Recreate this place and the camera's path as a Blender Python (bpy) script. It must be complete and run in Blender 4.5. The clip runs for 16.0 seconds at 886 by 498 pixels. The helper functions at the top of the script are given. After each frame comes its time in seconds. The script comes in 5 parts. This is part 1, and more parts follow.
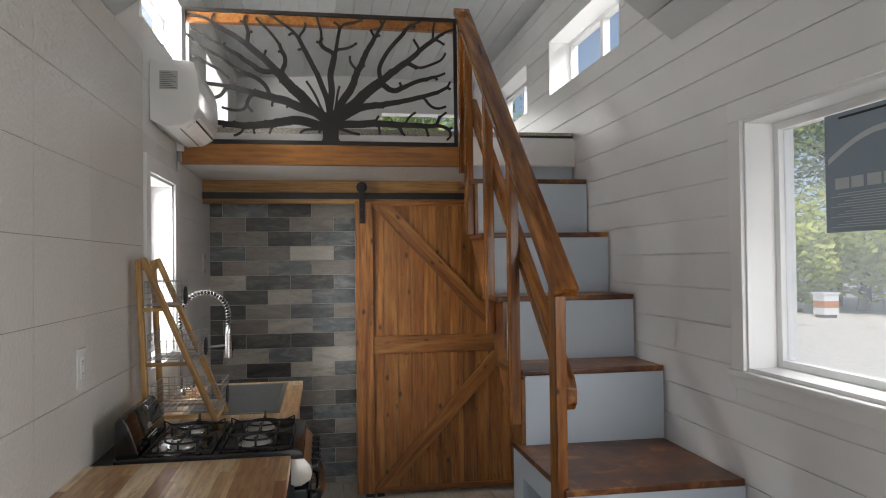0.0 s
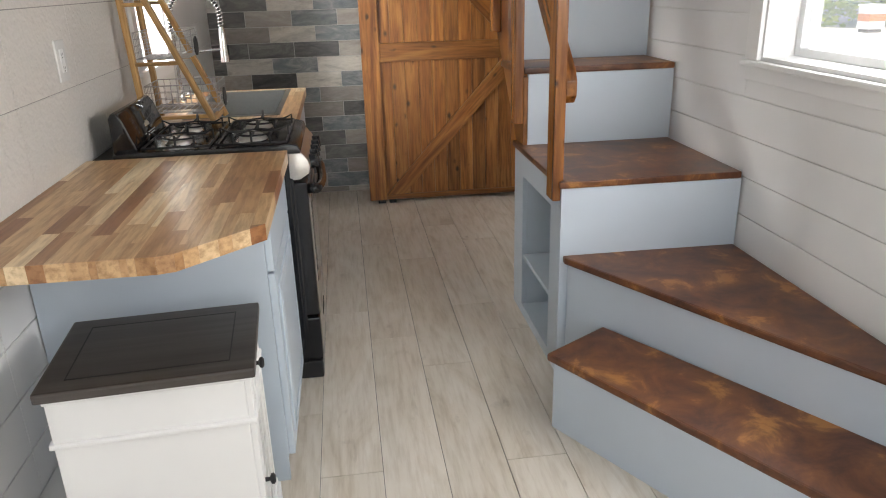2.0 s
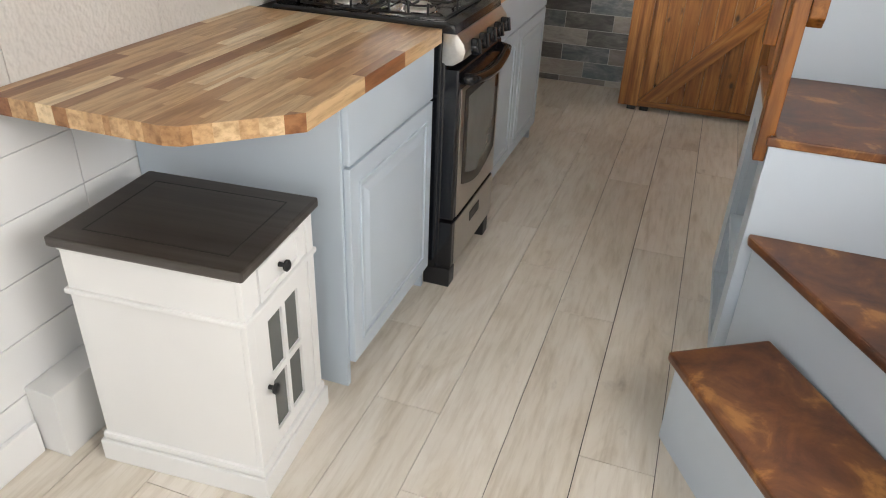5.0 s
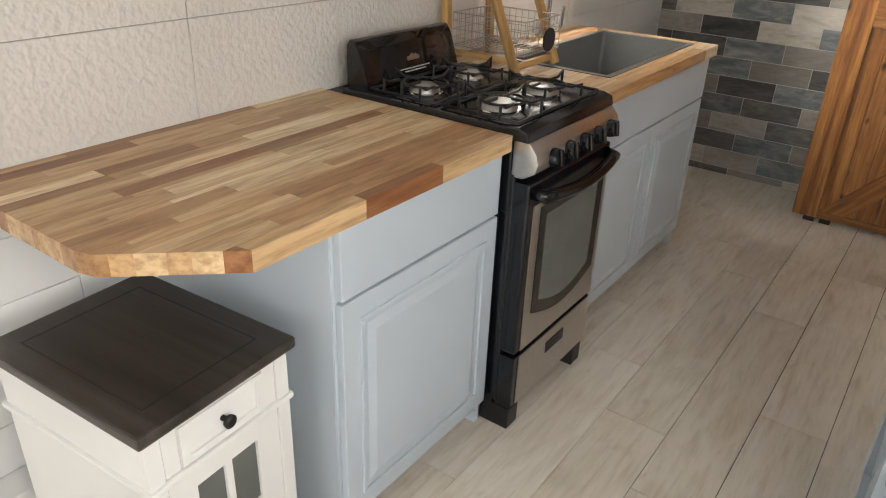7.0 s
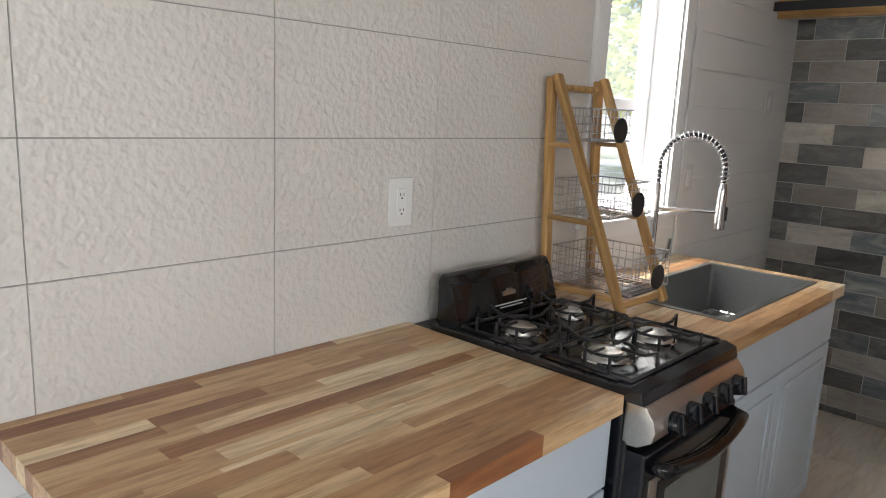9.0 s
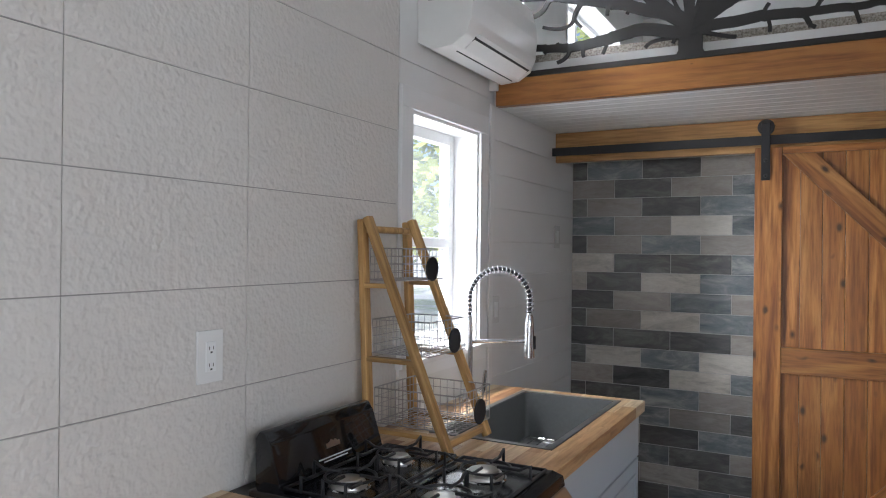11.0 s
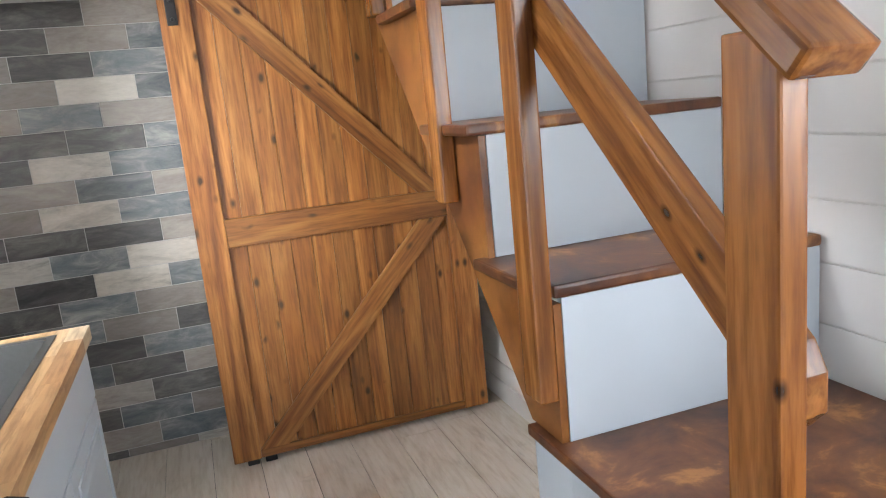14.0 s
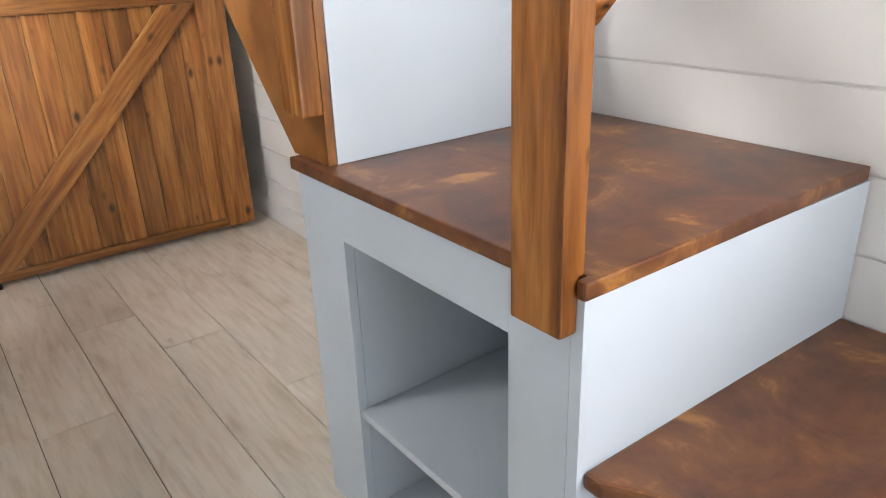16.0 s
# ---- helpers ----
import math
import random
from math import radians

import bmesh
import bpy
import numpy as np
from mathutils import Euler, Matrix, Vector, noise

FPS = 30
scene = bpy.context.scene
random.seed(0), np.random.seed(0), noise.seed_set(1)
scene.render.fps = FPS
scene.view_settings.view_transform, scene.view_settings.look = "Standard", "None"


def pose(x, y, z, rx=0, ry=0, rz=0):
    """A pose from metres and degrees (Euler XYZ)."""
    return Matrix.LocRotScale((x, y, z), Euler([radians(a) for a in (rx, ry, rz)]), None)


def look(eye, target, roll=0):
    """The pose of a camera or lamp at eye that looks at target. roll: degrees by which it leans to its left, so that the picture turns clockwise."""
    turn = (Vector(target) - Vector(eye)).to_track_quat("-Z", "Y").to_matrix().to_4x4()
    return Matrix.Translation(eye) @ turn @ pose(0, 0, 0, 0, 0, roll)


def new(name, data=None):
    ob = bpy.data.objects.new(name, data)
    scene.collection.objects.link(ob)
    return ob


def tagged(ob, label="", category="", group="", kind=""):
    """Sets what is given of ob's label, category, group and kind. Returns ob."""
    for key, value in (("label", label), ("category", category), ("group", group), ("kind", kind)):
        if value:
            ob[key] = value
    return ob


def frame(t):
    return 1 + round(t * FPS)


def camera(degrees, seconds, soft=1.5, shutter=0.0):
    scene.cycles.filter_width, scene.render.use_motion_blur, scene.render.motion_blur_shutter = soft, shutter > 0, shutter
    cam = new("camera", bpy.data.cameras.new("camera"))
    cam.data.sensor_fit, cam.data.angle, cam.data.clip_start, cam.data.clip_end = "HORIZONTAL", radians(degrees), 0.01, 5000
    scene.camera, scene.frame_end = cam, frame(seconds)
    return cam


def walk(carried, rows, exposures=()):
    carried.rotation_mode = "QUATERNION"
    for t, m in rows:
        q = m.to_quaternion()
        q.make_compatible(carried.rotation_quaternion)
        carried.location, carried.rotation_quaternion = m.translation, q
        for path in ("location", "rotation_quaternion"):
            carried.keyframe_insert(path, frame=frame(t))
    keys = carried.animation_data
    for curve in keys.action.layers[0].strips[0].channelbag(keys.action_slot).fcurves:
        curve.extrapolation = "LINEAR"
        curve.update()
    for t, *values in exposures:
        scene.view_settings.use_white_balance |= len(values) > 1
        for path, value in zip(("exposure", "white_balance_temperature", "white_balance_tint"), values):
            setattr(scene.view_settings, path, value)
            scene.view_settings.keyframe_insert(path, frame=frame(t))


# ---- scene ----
cam = camera(63.3, 16.0, 1.1)
PATH = [
    (0, (0.766, -0.515, 1.551), (1.099, 1.457, 1.588), -0.7),
    (0.5, (0.778, -0.494, 1.51), (1.109, 1.47, 1.329), -1.1),
    (1, (0.795, -0.487, 1.487), (1.109, 1.451, 1.107), -1.6),
    (1.5, (0.818, -0.479, 1.459), (1.104, 1.423, 0.911), -1.8),
    (2, (0.866, -0.48, 1.432), (1.105, 1.378, 0.731), -1.6),
    (2.5, (0.906, -0.445, 1.412), (1.072, 1.368, 0.585), -0.9),
    (3, (0.988, -0.355, 1.398), (1.025, 1.419, 0.475), -0.1),
    (3.5, (1.084, -0.274, 1.398), (0.941, 1.465, 0.42), 0.5),
    (3.7, (1.134, -0.249, 1.396), (0.919, 1.478, 0.411), 0.7),
    (6, (1.463, 0.223, 1.408), (0.702, 1.789, 0.425), 2.6),
    (6.5, (1.492, 0.382, 1.422), (0.607, 1.899, 0.467), 2.2),
    (7, (1.506, 0.527, 1.438), (0.471, 1.981, 0.535), 2.2),
    (7.5, (1.478, 0.615, 1.436), (0.296, 2.019, 0.639), 1.6),
    (8, (1.422, 0.673, 1.458), (0.116, 2.043, 0.809), 1.1),
    (8.2, (1.403, 0.686, 1.464), (0.069, 2.052, 0.871), 1.0),
    (10.3, (1.282, 0.703, 1.482), (0.081, 2.301, 1.416), 1.4),
    (10.5, (1.282, 0.705, 1.485), (0.146, 2.351, 1.448), 1.4),
    (11, (1.285, 0.717, 1.484), (0.341, 2.48, 1.487), 0.6),
    (11.5, (1.281, 0.743, 1.477), (0.523, 2.594, 1.46), -0.2),
    (12, (1.268, 0.81, 1.47), (0.676, 2.719, 1.401), -1.1),
    (12.5, (1.203, 0.969, 1.481), (0.803, 2.922, 1.329), -1.9),
    (13, (1.164, 1.121, 1.483), (1.01, 3.102, 1.258), -3.4),
    (13.5, (1.091, 1.225, 1.462), (1.316, 3.19, 1.164), -4.7),
    (14, (1.002, 1.306, 1.442), (1.63, 3.162, 1.04), -5.7),
    (14.5, (0.963, 1.359, 1.411), (1.869, 3.059, 0.872), -4.8),
    (15, (0.977, 1.377, 1.372), (2.027, 2.94, 0.697), -3.0),
    (15.5, (1.016, 1.384, 1.272), (2.121, 2.872, 0.521), -1.8),
    (16, (1.033, 1.383, 1.11), (2.134, 2.862, 0.336), -2.1),
]
EXPOSURES = [(0.0, -0.75, 6450, 11), (1.0, -0.2, 6550, 11), (2.5, 0.2, 6600, 11), (3.5, 0.27, 6550, 11), (6.5, 0.2, 7000, 11), (7.5, 0.2, 7000, 10), (8.2, 0.15, 6850, 10), (10.5, -0.3, 5850, 11), (12.0, 0.0, 5850, 11), (13.0, 0.5, 6100, 11), (14.5, 0.78, 6250, 11), (16.0, 0.9, 6550, 12)]
walk(cam, [(t, look(eye, target, roll)) for t, eye, target, roll in PATH], EXPOSURES)

# ---- world and light ----
world = bpy.data.worlds.new("sky")
scene.world = world
world.use_nodes = True
_nt = world.node_tree
_sky = _nt.nodes.new("ShaderNodeTexSky")
_sky.sky_type, _sky.sun_disc = "NISHITA", False
_sky.sun_elevation, _sky.sun_rotation = radians(58), radians(205)
_nt.links.new(_sky.outputs[0], _nt.nodes["Background"].inputs[0])
_nt.nodes["Background"].inputs[1].default_value = 0.15

sun_data = bpy.data.lights.new("sun", "SUN")
sun_data.energy, sun_data.angle, sun_data.color = 5.0, radians(0.5), (1.0, 0.95, 0.88)
sun = new("sun", sun_data)
sun.matrix_basis = look((0, 0, 0), (0.25, 0.47, -0.85))


def window_light(name, eye, target, w, h, power, colour):
    d = bpy.data.lights.new(name, "AREA")
    d.shape, d.size, d.size_y, d.energy, d.color = "RECTANGLE", w, h, power, colour
    ob = new(name, d)
    ob.matrix_basis = look(eye, target)
    return ob


DAY = (1.0, 0.985, 0.955)
window_light("sky_light_big_window", (2.47, 0.35, 1.6), (0.9, 1.1, 0.0), 1.25, 0.84, 23, DAY)
window_light("sky_light_entrance", (1.15, -2.06, 1.15), (1.15, 3, 0.9), 1.6, 1.9, 15, DAY)
window_light("sky_light_sink_window", (-0.95, 3.05, 2.85), (0.8, 3.3, 0.6), 1.3, 1.2, 85, DAY)
window_light("sky_light_yard_west", (-1.5, 1.75, 1.9), (0.9, 4.2, 1.2), 1.2, 1.2, 280, DAY)
window_light("sky_light_dormer_west", (-1.0, 3.0, 4.2), (1.3, 2.6, 0.1), 1.6, 1.3, 880, DAY)
window_light("sky_light_dormer_east", (3.25, 3.1, 4.3), (0.9, 2.7, 0.1), 1.6, 1.3, 380, DAY)
window_light("sky_light_loft_end", (1.72, 7.5, 3.5), (1.2, 4.5, 2.4), 1.4, 1.0, 90, DAY)


# ---- materials ----
def shader(name, rough=0.5, metal=0.0):
    m = bpy.data.materials.new(name)
    m.use_nodes = True
    nt = m.node_tree
    b = nt.nodes["Principled BSDF"]
    b.inputs["Roughness"].default_value, b.inputs["Metallic"].default_value = rough, metal
    return m, nt, b


def coords(nt, scale, rand=0.0):
    tc = nt.nodes.new("ShaderNodeTexCoord")
    mp = nt.nodes.new("ShaderNodeMapping")
    mp.inputs["Scale"].default_value = scale
    nt.links.new(tc.outputs["Object"], mp.inputs["Vector"])
    if rand:
        oi = nt.nodes.new("ShaderNodeObjectInfo")
        mul = nt.nodes.new("ShaderNodeMath")
        mul.operation = "MULTIPLY"
        mul.inputs[1].default_value = rand
        nt.links.new(oi.outputs["Random"], mul.inputs[0])
        nt.links.new(mul.outputs[0], mp.inputs["Location"])
    return mp.outputs["Vector"]


def noise_tex(nt, vec, scale, detail=4.0, rough=0.55, distort=0.0):
    n = nt.nodes.new("ShaderNodeTexNoise")
    n.inputs["Scale"].default_value, n.inputs["Detail"].default_value = scale, detail
    n.inputs["Roughness"].default_value, n.inputs["Distortion"].default_value = rough, distort
    nt.links.new(vec, n.inputs["Vector"])
    return n.outputs[0]


def ramp(nt, fac, stops):
    r = nt.nodes.new("ShaderNodeValToRGB")
    els = r.color_ramp.elements
    els.remove(els[1])
    for i, (p, c) in enumerate(sorted(stops, key=lambda s: s[0])):
        e = els[0] if i == 0 else els.new(p)
        e.position, e.color = p, (*c, 1) if len(c) == 3 else c
    nt.links.new(fac, r.inputs[0])
    return r.outputs[0]


def blend(nt, a, b, fac, mode="MIX"):
    m = nt.nodes.new("ShaderNodeMix")
    m.data_type, m.blend_type = "RGBA", mode
    for sock, v in ((m.inputs[0], fac), (m.inputs[6], a), (m.inputs[7], b)):
        if isinstance(v, (int, float)):
            sock.default_value = v
        elif isinstance(v, tuple):
            sock.default_value = (*v, 1)
        else:
            nt.links.new(v, sock)
    return m.outputs[2]


def bump(nt, b, height, strength, dist=0.002):
    n = nt.nodes.new("ShaderNodeBump")
    n.inputs["Strength"].default_value, n.inputs["Distance"].default_value = strength, dist
    nt.links.new(height, n.inputs["Height"])
    nt.links.new(n.outputs[0], b.inputs["Normal"])


def paint(name, colour, rough=0.5, mottling=0.06, relief=0.15, scale=60.0):
    """Brushed or rolled paint: faint patches and fine relief."""
    m, nt, b = shader(name, rough)
    v = coords(nt, (1, 1, 1))
    big = noise_tex(nt, v, 2.3, 3)
    dark = tuple(c * (1 - 2 * mottling) for c in colour)
    nt.links.new(ramp(nt, big, [(0.3, dark), (0.7, colour)]), b.inputs["Base Color"])
    bump(nt, b, noise_tex(nt, v, scale, 4), relief, 0.001)
    return m


def wood(name, light, mid, dark, rough=0.4, knots=0.0, along=(1, 1, 0.07), grain=26.0, rand=40.0, vary=0.35):
    """Timber with its grain along the axis whose scale is small."""
    m, nt, b = shader(name, rough)
    v = coords(nt, along, rand)
    fine = noise_tex(nt, v, grain * 3, 5, 0.6)
    broad = noise_tex(nt, v, grain * 0.55, 4, 0.5, 1.2)
    base = ramp(nt, broad, [(0.28, dark), (0.5, mid), (0.72, light)])
    streak = ramp(nt, fine, [(0.32, (0.42, 0.34, 0.28)), (0.58, (1, 1, 1))])
    col = blend(nt, base, streak, 0.75, "MULTIPLY")
    if knots:
        vk = coords(nt, tuple(0.55 if a < 0.5 else 1 for a in along), rand)
        vo = nt.nodes.new("ShaderNodeTexVoronoi")
        vo.inputs["Scale"].default_value = 13.0
        nt.links.new(vk, vo.inputs["Vector"])
        spot = ramp(nt, vo.outputs["Distance"], [(0.05 * knots, (1, 1, 1)), (0.08 * knots, (0.6, 0.6, 0.6)), (0.13 * knots, (0, 0, 0))])
        some = ramp(nt, noise_tex(nt, vk, 7.0, 2), [(0.48, (0, 0, 0)), (0.52, (1, 1, 1))])
        spot = blend(nt, spot, some, 1.0, "MULTIPLY")
        col = blend(nt, col, tuple(c * 0.13 for c in mid), spot)
    oi = nt.nodes.new("ShaderNodeObjectInfo")
    tone = ramp(nt, oi.outputs["Random"], [(0.0, (1 - vary,) * 3), (1.0, (1.0, 1.0, 1.0))])
    nt.links.new(blend(nt, col, tone, 1.0, "MULTIPLY"), b.inputs["Base Color"])
    bump(nt, b, fine, 0.25, 0.001)
    return m


def plain(name, colour, rough=0.4, metal=0.0, wear=0.1, scale=20.0):
    m, nt, b = shader(name, rough, metal)
    v = coords(nt, (1, 1, 1))
    n = noise_tex(nt, v, scale, 4)
    nt.links.new(ramp(nt, n, [(0.3, tuple(c * (1 - wear) for c in colour)), (0.7, colour)]), b.inputs["Base Color"])
    rr = nt.nodes.new("ShaderNodeMapRange")
    rr.inputs[3].default_value, rr.inputs[4].default_value = rough * 0.8, min(1, rough * 1.25)
    nt.links.new(n, rr.inputs[0])
    nt.links.new(rr.outputs[0], b.inputs["Roughness"])
    return m


WHITE = paint("white_paint", (0.80, 0.80, 0.79), 0.45)
SHIPLAP = paint("white_shiplap_paint", (0.80, 0.80, 0.80), 0.38, 0.03, 0.12, 35)
# greyed: the shade under the roof is put into the ceiling's colour
CEIL = paint("shaded_ceiling_paint", (0.60, 0.62, 0.63), 0.5, 0.04)
TRIM = paint("trim_paint", (0.82, 0.82, 0.82), 0.35, 0.02, 0.06)
BLUE = paint("blue_grey_cabinet_paint", (0.50, 0.57, 0.64), 0.36, 0.03, 0.06, 80)
RISER = paint("pale_blue_riser_paint", (0.53, 0.60, 0.68), 0.4, 0.03, 0.08, 60)
CREAM = paint("cream_furniture_paint", (0.81, 0.81, 0.80), 0.45, 0.03, 0.08, 50)
VINYL = plain("white_vinyl", (0.82, 0.83, 0.83), 0.3, 0, 0.03)
PLASTIC = plain("white_plastic", (0.82, 0.82, 0.81), 0.22, 0, 0.02)
DOORWOOD = wood("cedar_door_wood", (0.56, 0.26, 0.073), (0.39, 0.155, 0.036), (0.19, 0.062, 0.014), 0.36, 1.55, grain=30, vary=0.40)
RAILWOOD = wood("stained_rail_wood", (0.51, 0.225, 0.056), (0.33, 0.123, 0.027), (0.13, 0.041, 0.009), 0.25, 1.0, (1, 1, 0.09), 24)
PLYSTAIN = wood("stained_plywood", (0.45, 0.20, 0.045), (0.30, 0.115, 0.026), (0.15, 0.05, 0.014), 0.36, 0, (1, 0.35, 0.35), 9)
BEAMWOOD = wood("stained_beam_wood", (0.52, 0.23, 0.06), (0.42, 0.17, 0.04), (0.28, 0.10, 0.025), 0.36, 0.5, (0.08, 1, 1), 18)
PINE = wood("varnished_pine", (0.68, 0.40, 0.15), (0.58, 0.31, 0.10), (0.44, 0.21, 0.06), 0.4, 0.5, (0.06, 1, 1), 24)
RACKWOOD = wood("pale_rack_wood", (0.66, 0.42, 0.17), (0.56, 0.33, 0.12), (0.42, 0.23, 0.075), 0.45)
CHARCOAL = wood("charcoal_stained_top", (0.125, 0.108, 0.097), (0.082, 0.070, 0.063), (0.05, 0.042, 0.038), 0.38, 0, (0.06, 1, 1), 10)
BLACK = plain("black_enamel", (0.006, 0.007, 0.010), 0.16, 0, 0.2)
BLACKMAT = plain("black_iron", (0.010, 0.010, 0.012), 0.45, 0, 0.2, 60)
GLOSSBLACK = plain("black_glass", (0.008, 0.008, 0.009), 0.06, 0, 0.1)
TRACK = plain("black_track_steel", (0.022, 0.022, 0.024), 0.42, 0.2, 0.15)
BROWNMETAL = plain("dark_bronze_powder_coat", (0.017, 0.014, 0.013), 0.5, 0, 0.12, 40)
STEEL = plain("brushed_steel", (0.56, 0.54, 0.51), 0.30, 1.0, 0.12, 90)
SINKSTEEL = plain("gunmetal_sink", (0.22, 0.225, 0.225), 0.38, 0.8, 0.1, 70)
CHROME = plain("chrome", (0.75, 0.75, 0.76), 0.09, 1.0, 0.04)
WIRE = plain("galvanised_wire", (0.45, 0.45, 0.46), 0.35, 0.9, 0.1)
SLATE = plain("chalkboard_black", (0.018, 0.019, 0.022), 0.6, 0, 0.2)
GREYLABEL = plain("grey_print", (0.45, 0.46, 0.46), 0.5, 0, 0.05)
DARKGAP = plain("shadow_gap_black", (0.02, 0.02, 0.02), 0.6)
JOINT = paint("panel_joint_grey", (0.36, 0.35, 0.335), 0.8, 0.1, 0.1)
GROUT = paint("grey_grout", (0.66, 0.65, 0.63), 0.8, 0.1, 0.3)


def treads_material():
    m, nt, b = shader("walnut_stained_tread", 0.3)
    v = coords(nt, (1, 1, 1), 13.0)
    big = noise_tex(nt, v, 7.0, 6, 0.62, 0.5)
    fine = noise_tex(nt, coords(nt, (0.5, 1, 1), 7.0), 110, 3, 0.5)
    col = ramp(nt, big, [(0.34, (0.055, 0.019, 0.009)), (0.47, (0.115, 0.040, 0.016)), (0.57, (0.17, 0.064, 0.021)), (0.66, (0.38, 0.17, 0.048))])
    st = ramp(nt, fine, [(0.3, (0.65, 0.6, 0.55)), (0.6, (1, 1, 1))])
    nt.links.new(blend(nt, col, st, 0.10, "MULTIPLY"), b.inputs["Base Color"])
    rr = nt.nodes.new("ShaderNodeMapRange")
    rr.inputs[3].default_value, rr.inputs[4].default_value = 0.30, 0.40
    nt.links.new(big, rr.inputs[0])
    nt.links.new(rr.outputs[0], b.inputs["Roughness"])
    bump(nt, b, fine, 0.12, 0.001)
    return m


TREAD = treads_material()


def butcher_material():
    m, nt, b = shader("acacia_butcher_block", 0.33)
    oi = nt.nodes.new("ShaderNodeObjectInfo")
    tone = ramp(nt, oi.outputs["Random"], [(0.0, (0.30, 0.125, 0.05)), (0.13, (0.43, 0.235, 0.105)), (0.38, (0.56, 0.35, 0.175)),
                                           (0.70, (0.66, 0.45, 0.245)), (0.86, (0.77, 0.60, 0.38)), (1.0, (0.84, 0.72, 0.52))])
    v = coords(nt, (1, 0.10, 1), 50.0)
    fine = noise_tex(nt, v, 70, 5, 0.62)
    broad = noise_tex(nt, v, 17, 4, 0.5, 1.0)
    col = blend(nt, tone, ramp(nt, broad, [(0.3, (0.62, 0.55, 0.48)), (0.6, (1, 1, 1))]), 0.75, "MULTIPLY")
    col = blend(nt, col, ramp(nt, fine, [(0.34, (0.45, 0.35, 0.27)), (0.56, (1, 1, 1))]), 0.65, "MULTIPLY")
    nt.links.new(col, b.inputs["Base Color"])
    bump(nt, b, fine, 0.1, 0.001)
    return m


BUTCHER = butcher_material()


def plank_material():
    m, nt, b = shader("whitewashed_oak_laminate", 0.42)
    v = coords(nt, (1, 0.09, 1), 60.0)
    fine = noise_tex(nt, v, 60, 5, 0.6)
    cloud = noise_tex(nt, coords(nt, (1, 0.3, 1), 31.0), 6.5, 5, 0.6, 1.5)
    mark = noise_tex(nt, coords(nt, (1, 0.33, 1), 77.0), 11.0, 4, 0.55, 1.2)
    col = ramp(nt, cloud, [(0.28, (0.66, 0.585, 0.485)), (0.45, (0.78, 0.715, 0.625)), (0.68, (0.85, 0.80, 0.73))])
    col = blend(nt, col, ramp(nt, fine, [(0.3, (0.82, 0.79, 0.75)), (0.55, (1, 1, 1))]), 0.9, "MULTIPLY")
    col = blend(nt, col, (0.26, 0.20, 0.15), ramp(nt, mark, [(0.63, (0, 0, 0)), (0.74, (0.30, 0.30, 0.30)), (0.82, (0.6, 0.6, 0.6))]))
    oi = nt.nodes.new("ShaderNodeObjectInfo")
    col = blend(nt, col, ramp(nt, oi.outputs["Random"], [(0, (0.90, 0.89, 0.87)), (1, (1, 1, 1))]), 1.0, "MULTIPLY")
    nt.links.new(col, b.inputs["Base Color"])
    bump(nt, b, fine, 0.08, 0.001)
    return m


PLANK = plank_material()


def stucco_material():
    m, nt, b = shader("embossed_wall_panel", 0.34)
    v = coords(nt, (1, 1, 1))
    n = noise_tex(nt, v, 62, 1.0, 0.4)
    nt.links.new(ramp(nt, noise_tex(nt, v, 1.7, 3), [(0.3, (0.62, 0.595, 0.565)), (0.7, (0.67, 0.645, 0.615))]), b.inputs["Base Color"])
    bump(nt, b, n, 0.6, 0.008)
    return m


STUCCO = stucco_material()


def tile_tone(nt):
    oi = nt.nodes.new("ShaderNodeObjectInfo")
    return ramp(nt, oi.outputs["Random"], [(0, (0.74, 0.74, 0.75)), (0.5, (1, 1, 1)), (1, (1.15, 1.14, 1.12))])


def tile_material(name, c1, c2, c3):
    """Glazed brick tile with a worn, cloudy glaze and paler worn edges."""
    m, nt, b = shader(name, 0.24)
    v = coords(nt, (0.5, 1, 1.6), 90.0)
    n = noise_tex(nt, v, 10, 7, 0.68, 0.8)
    col = ramp(nt, n, [(0.30, c1), (0.50, c2), (0.72, c3)])
    fine = noise_tex(nt, v, 70, 3)
    nt.links.new(blend(nt, blend(nt, col, ramp(nt, fine, [(0.35, (0.85, 0.85, 0.85)), (0.6, (1, 1, 1))]), 0.6, "MULTIPLY"), tile_tone(nt), 1.0, "MULTIPLY"), b.inputs["Base Color"])
    bump(nt, b, n, 0.3, 0.002)
    return m


TILES = {
    "D": tile_material("charcoal_tile", (0.085, 0.085, 0.088), (0.15, 0.148, 0.145), (0.27, 0.265, 0.255)),
    "B": tile_material("blue_grey_tile", (0.12, 0.15, 0.18), (0.235, 0.255, 0.265), (0.48, 0.485, 0.475)),
    "T": tile_material("taupe_tile", (0.29, 0.265, 0.24), (0.37, 0.34, 0.31), (0.46, 0.43, 0.39)),
    "L": tile_material("pale_worn_tile", (0.33, 0.315, 0.29), (0.58, 0.55, 0.50), (0.70, 0.67, 0.62)),
    "W": tile_material("ivory_tile", (0.66, 0.63, 0.57), (0.74, 0.71, 0.65), (0.78, 0.75, 0.70)),
}


def glass_material(name, tint=(1, 1, 1), rough=0.0):
    m, nt, b = shader(name, rough)
    b.inputs["Base Color"].default_value = (*tint, 1)
    b.inputs["Transmission Weight"].default_value = 1.0
    b.inputs["IOR"].default_value = 1.02
    return m


